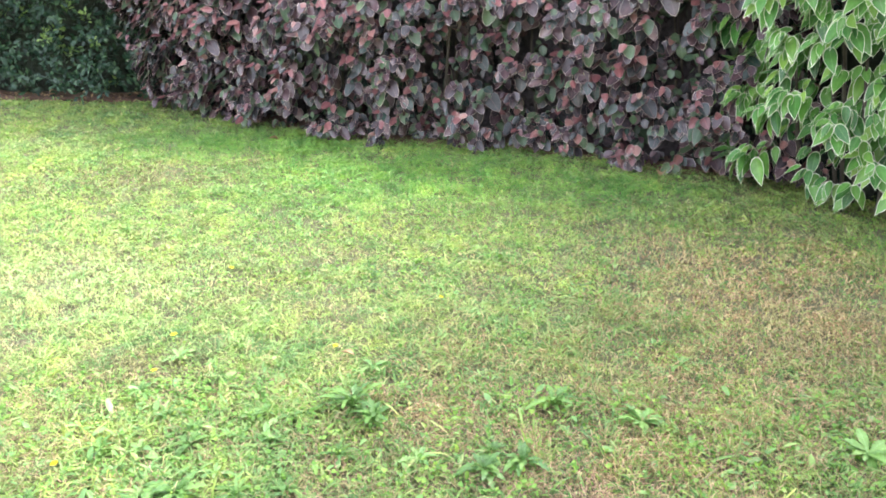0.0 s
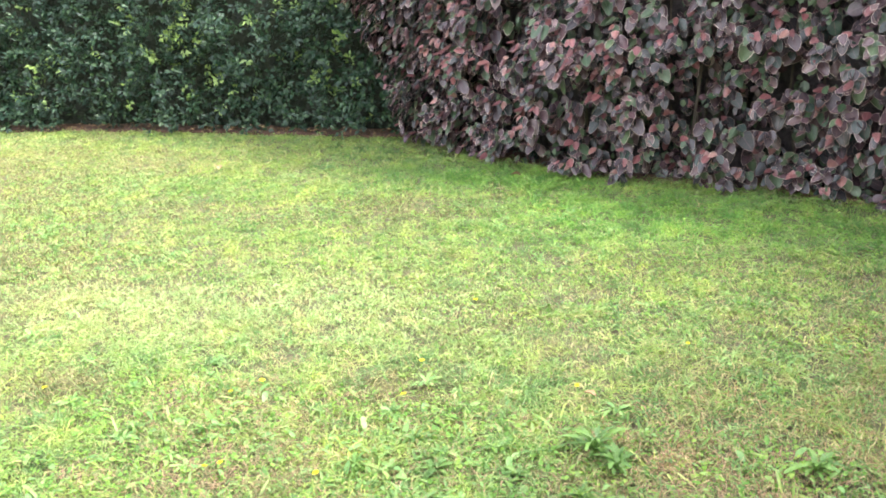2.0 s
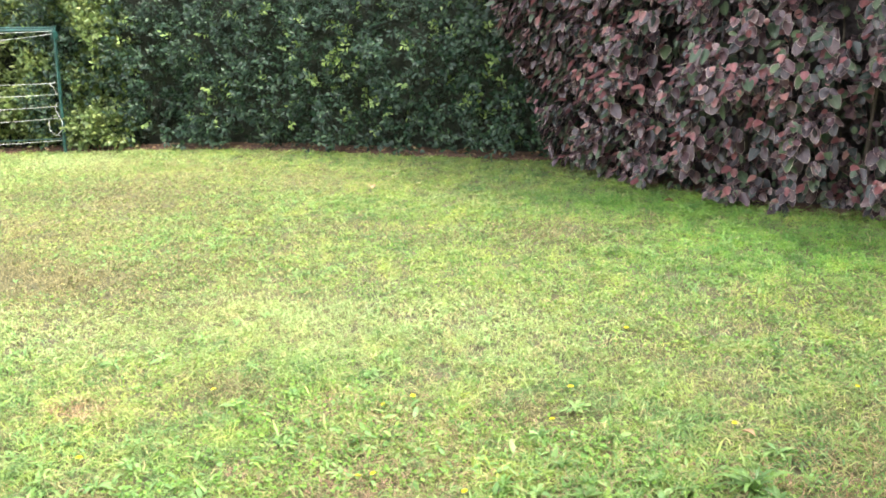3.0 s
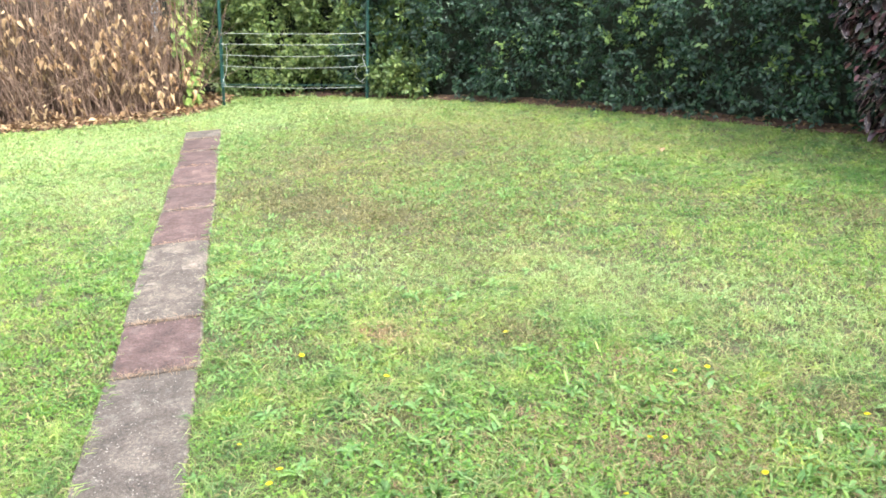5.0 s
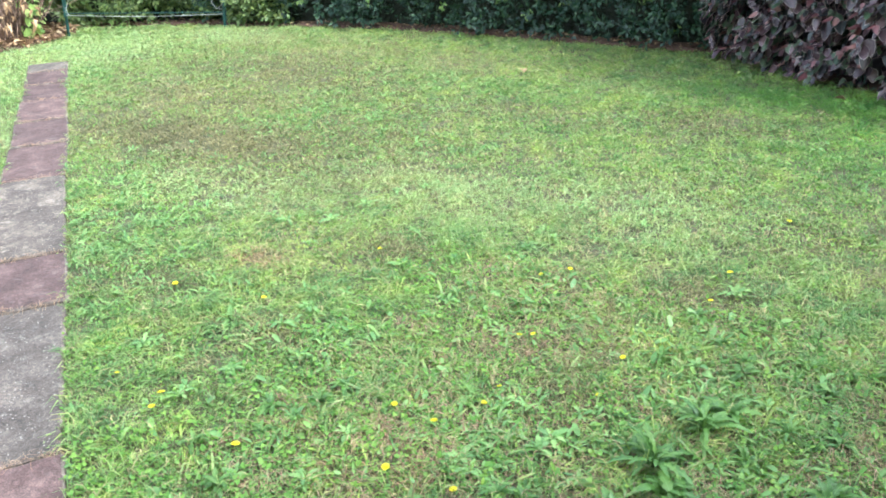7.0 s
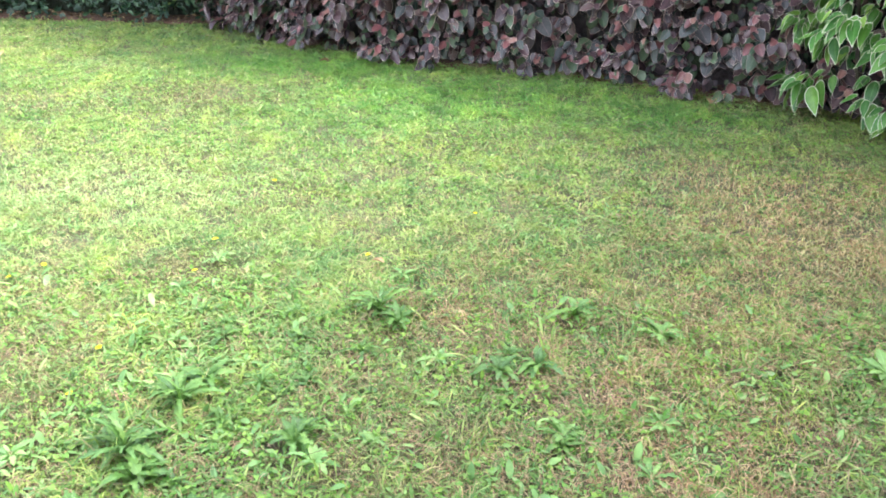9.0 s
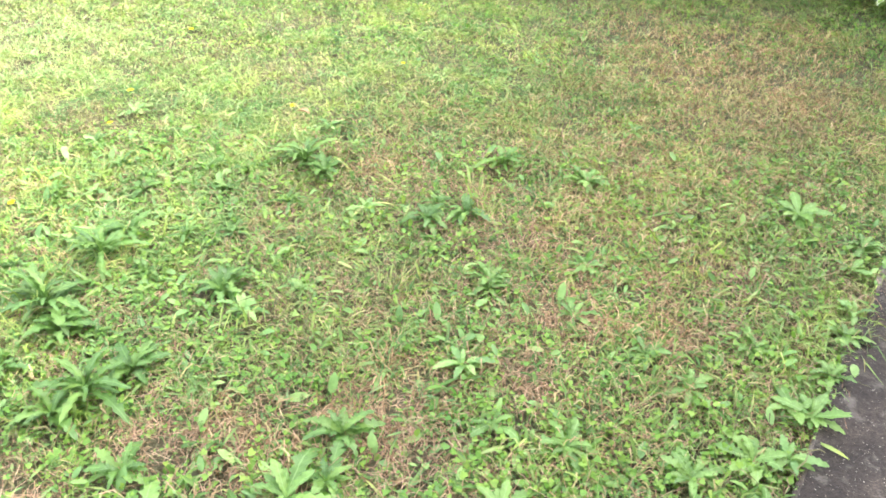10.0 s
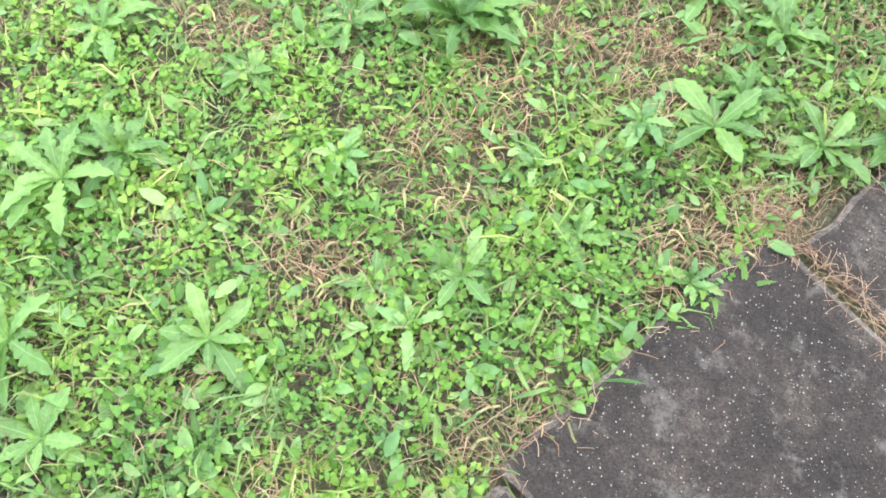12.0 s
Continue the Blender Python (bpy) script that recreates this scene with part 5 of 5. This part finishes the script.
# rosettes by the path: x, y, reach of the leaves, kind
WEED_SPOTS = ((-0.74, 1.58, 0.17, 3), (-0.68, 1.50, 0.13, 1), (-0.52, 1.29, 0.17, 3), (-0.58, 1.22, 0.14, 1), (-0.45, 1.38, 0.13, 1), (-0.32, 1.69, 0.12, 1), (-0.25, 1.62, 0.11, 4), (0.07, 1.21, 0.12, 1), (0.40, 1.27, 0.10, 0), (0.56, 1.21, 0.11, 0),
              (0.33, 1.45, 0.11, 4), (0.62, 1.66, 0.10, 0), (0.79, 1.53, 0.10, 0), (-0.29, 0.95, 0.13, 0), (-0.02, 1.03, 0.16, 0), (0.05, 1.08, 0.11, 1), (-0.02, 0.78, 0.16, 1), (0.03, 0.84, 0.13, 3), (0.41, 1.03, 0.12, 2), (0.56, 0.98, 0.11, 0),
              (0.80, 0.83, 0.14, 2), (0.95, 1.05, 0.12, 2), (0.97, 1.20, 0.11, 0), (0.87, 1.41, 0.11, 0), (1.06, 1.57, 0.10, 0), (1.14, 1.33, 0.13, 2), (0.48, 0.73, 0.15, 2), (0.52, 0.80, 0.12, 1), (0.35, 0.70, 0.11, 4), (0.67, 0.76, 0.13, 2),
              (-0.21, 0.72, 0.11, 0), (0.82, 1.14, 0.10, 0), (-0.59, 0.93, 0.11, 4), (-0.37, 1.08, 0.11, 1), (0.68, 1.89, 0.09, 0), (-0.20, 0.08, 0.13, 2), (-0.54, 0.25, 0.17, 0), (-0.47, 0.33, 0.12, 1), (0.14, 0.31, 0.11, 2), (-0.48, -0.02, 0.16, 0),
              (-0.36, -0.14, 0.13, 2), (0.01, 0.25, 0.09, 2), (-0.34, 0.55, 0.09, 2), (0.50, 0.43, 0.08, 4), (0.09, 0.20, 0.10, 4), (-0.77, 1.62, 0.14, 1), (-0.69, 1.82, 0.14, 3), (-0.65, 1.94, 0.13, 1), (-0.31, 1.72, 0.12, 1), (-0.21, 2.40, 0.15, 3),
              (-0.14, 2.33, 0.13, 1), (0.21, 2.09, 0.13, 1), (0.33, 2.13, 0.11, 1), (0.45, 2.45, 0.13, 1), (0.73, 2.36, 0.14, 0), (1.39, 2.21, 0.15, 2), (0.95, 2.75, 0.10, 0), (0.40, 1.80, 0.11, 0), (-0.77, 1.36, 0.11, 1), (0.20, 0.55, 0.08, 4),
              (0.30, 0.45, 0.08, 2), (-0.12, 0.45, 0.09, 4), (-0.62, 0.55, 0.12, 0), (-0.72, 0.75, 0.12, 4))
LAWN_WEEDS = ((-1.81, 1.22), (-1.42, 1.41), (-1.13, 1.57), (-0.78, 1.63), (-0.67, 1.93), (-1.49, 1.04), (-1.72, 0.88), (-1.22, 1.38), (-2.24, 1.81), (-2.11, 1.33), (-2.19, 1.62), (-1.80, 2.10), (-0.84, 2.73), (-1.03, 2.20),
              (-0.57, 2.21), (-0.41, 2.32), (-1.54, 2.21), (-2.70, 2.79), (-2.74, 3.12), (-2.98, 2.43), (-2.72, 2.25), (-2.23, 2.33), (-3.25, 1.33), (-2.62, 0.99), (-1.06, 1.29), (-2.57, 1.21), (-2.15, 1.10), (-3.07, 2.34), (-2.07, 2.40), (-1.76, 2.65),
              (-3.86, 1.83), (-1.13, 4.69), (-1.78, 2.94), (-2.93, 2.51), (-0.50, 2.37), (-1.18, 1.31))
rw_ = random.Random(9)
# thick clumps of coarse weeds
CLUMPS = [(-0.60 + 0.36 * rw_.gauss(0, 1), 2.05 + 0.30 * rw_.gauss(0, 1), rw_.uniform(0.4, 0.75), rw_.choice((1, 4, 3, 4))) for _ in range(34)]
CLUMPS += [(-1.3 + 0.55 * rw_.gauss(0, 1), 1.4 + 0.32 * rw_.gauss(0, 1), rw_.uniform(0.4, 0.65), rw_.choice((4, 4, 1))) for _ in range(30)]
CLUMPS += [(x + rw_.gauss(0, 0.05), y + rw_.gauss(0, 0.05), rw_.uniform(0.4, 0.7), rw_.choice((4, 4, 4, 1))) for x, y in LAWN_WEEDS for _ in range(2)]
CLUMPS += [(x, y, reach / 0.13, kind) for x, y, reach, kind in WEED_SPOTS]
CLUMPS += [(*(U * rw_.uniform(-0.31, -0.22) + D * (1.45 + 0.15 * k + rw_.uniform(-0.06, 0.06))), rw_.uniform(0.5, 0.95), rw_.choice((0, 2, 4))) for k in range(8)]
CLUMPS = [c for c in CLUMPS if not_on_paving(np.array([c[0]]), np.array([c[1]]), -0.01)[0]]
for i, (x, y, size, kind) in enumerate(CLUMPS):
    m = pose(x, y, 0.004, rw_.uniform(-6, 6), rw_.uniform(-6, 6), rw_.uniform(0, 360)) @ Matrix.Scale(size * rw_.uniform(0.95, 1.08), 4)
    w = copy_thing(WEEDS[kind + 5 * (i % 3)], m)
    w.matrix_world = m
for w in WEEDS:
    for c in list(w.children):
        bpy.data.objects.remove(c)
    bpy.data.objects.remove(w)


def far_weeds():
    """Clumps of broad weed leaves over the wider lawn."""
    for box, count, seed, length, mat in (((-8.0, 2.6, -0.4, 6.0), 4200, 91, 0.050, WEED), ((-7.6, -0.4, 1.4, 6.2), 5200, 94, 0.055, WEED_PALE), ((-3.6, 2.0, 0.6, 4.0), 1500, 92, 0.042, WEED_PALE),
                                          ((-3.6, 2.0, 0.6, 4.0), 900, 95, 0.046, WEED), ((-1.8, 1.6, -0.5, 2.4), 500, 93, 0.05, WEED), ((-6.5, -1.5, -0.9, 2.6), 4800, 96, 0.042, CLOVER)):
        x, y, r = sow(count, box, seed)
        k = r.uniform(0, 1, len(x)) < np.clip((smooth_noise(x, y, 1.3, 21) - 0.30) * 2.4, 0.04, 1) * (1 - blob(x, y, LUSH_SPOTS)) * (1 - 0.8 * blob(x, y, SMOOTH_SPOTS)) * (1 - 0.9 * blob(x, y, BROWN_SPOTS)) * (y < 5.6)
        if seed == 96:
            k &= (x + 2.305) * D[0] + (y - 0.56) * D[1] < -0.16
        x, y = x[k], y[k]
        per = 8
        big = np.repeat(r.uniform(0.45, 1.15, len(x)), per)
        X, Y = np.repeat(x, per), np.repeat(y, per)
        n = len(X)
        X, Y = X + r.normal(0, 0.022, n) * big, Y + r.normal(0, 0.022, n) * big
        a, tilt = r.uniform(0, math.tau, n), r.uniform(0.15, 0.95, n)
        d = np.stack((np.cos(a) * np.cos(tilt), np.sin(a) * np.cos(tilt), np.sin(tilt)), -1)
        me = scatter_mesh("broad_weeds", plain_leaf(length, length * 0.22, 0.25, 0.35), np.stack((X, Y, np.full(n, 0.012)), -1), frames_from(d, np.tile((0, 0, 1.0), (n, 1))), big * r.uniform(0.6, 1.1, n), [mat])
        tagged(new("broad_weeds", me), "scattered clumps of broad-leaved weeds in the lawn", "weeds", kind="stuff")


far_weeds()


def build_flower(seed):
    r = random.Random(seed)
    flower = thing("yellow_flower", "small yellow daisy-like flower on a short stalk in the lawn", "flower", "yellow lawn flowers")
    h = 0.045
    part("stalk", tube_bm([(0, 0, 0), (0.004, 0.002, h * 0.5), (0, 0, h)], 0.0014, 5), WEED, flower, "thin green stalk")
    co, tris = [], []
    for ring, (n, ro, z) in enumerate(((16, 0.017, 0.002), (12, 0.011, 0.005))):
        for k in range(n):
            a = math.tau * (k + 0.5 * ring) / n
            w = 0.19
            b = len(co)
            co += [(0, 0, h + z * 0.4), (math.cos(a - w) * ro * 0.8, math.sin(a - w) * ro * 0.8, h + z + 0.002), (math.cos(a) * ro, math.sin(a) * ro, h + z), (math.cos(a + w) * ro * 0.8, math.sin(a + w) * ro * 0.8, h + z + 0.002)]
            tris += [(b, b + 1, b + 2), (b, b + 2, b + 3)]
    part_mesh("petals", mesh_of("petals", co, tris, [PETAL]), flower, "bright yellow ray petals")
    part("flower_eye", tube_bm([(0, 0, h + 0.002), (0, 0, h + 0.008)], (0.005, 0.003), 8), PETAL, flower)
    return flower


FLOWER_SPOTS = ((-2.87, 1.61), (-2.44, 1.71), (-1.61, 2.49), (-1.54, 2.59), (-0.95, 2.61), (-1.39, 2.05), (-1.43, 2.01), (-0.97, 2.88), (-2.21, 1.06), (-2.17, 1.00), (-2.46, 1.06), (-1.05, 2.07), (-1.02, 1.83), (-1.31, 1.70),
                (-1.30, 1.59), (-1.37, 1.43), (-1.53, 1.43), (-1.79, 1.01), (-1.36, 1.19), (-1.14, 1.21), (-0.93, 3.56), (-0.71, 1.92), (-0.33, 2.83), (0.05, 3.30), (-2.35, 2.33))
first = build_flower(1)
for x, y in FLOWER_SPOTS:
    m = pose(x, y, 0.0, rw_.uniform(-14, 14), rw_.uniform(-14, 14), rw_.uniform(0, 360)) @ Matrix.Scale(rw_.uniform(0.55, 0.82), 4)
    copy_thing(first, m).matrix_world = m
for c in list(first.children):
    bpy.data.objects.remove(c)
bpy.data.objects.remove(first)


def fallen_leaf(x, y, size, turn):
    s = plain_leaf(0.11, 0.07, 0.35, 0.15)
    ob = new("fallen_leaf", mesh_of("fallen_leaf", s[0] * size, s[1], [DEAD]))
    ob.matrix_world = pose(x, y, 0.05, 14, 8, turn)
    tagged(ob, "single pale dry leaf lying on the grass", "leaf", "fallen leaves")


for q in ((-3.66, 5.72, 0.9, 40), (-1.2, 5.9, 0.8, 100), (1.42, 5.2, 1.1, 160), (1.5, 5.28, 0.8, 20), (-0.25, 2.72, 0.5, 75)):
    fallen_leaf(*q)
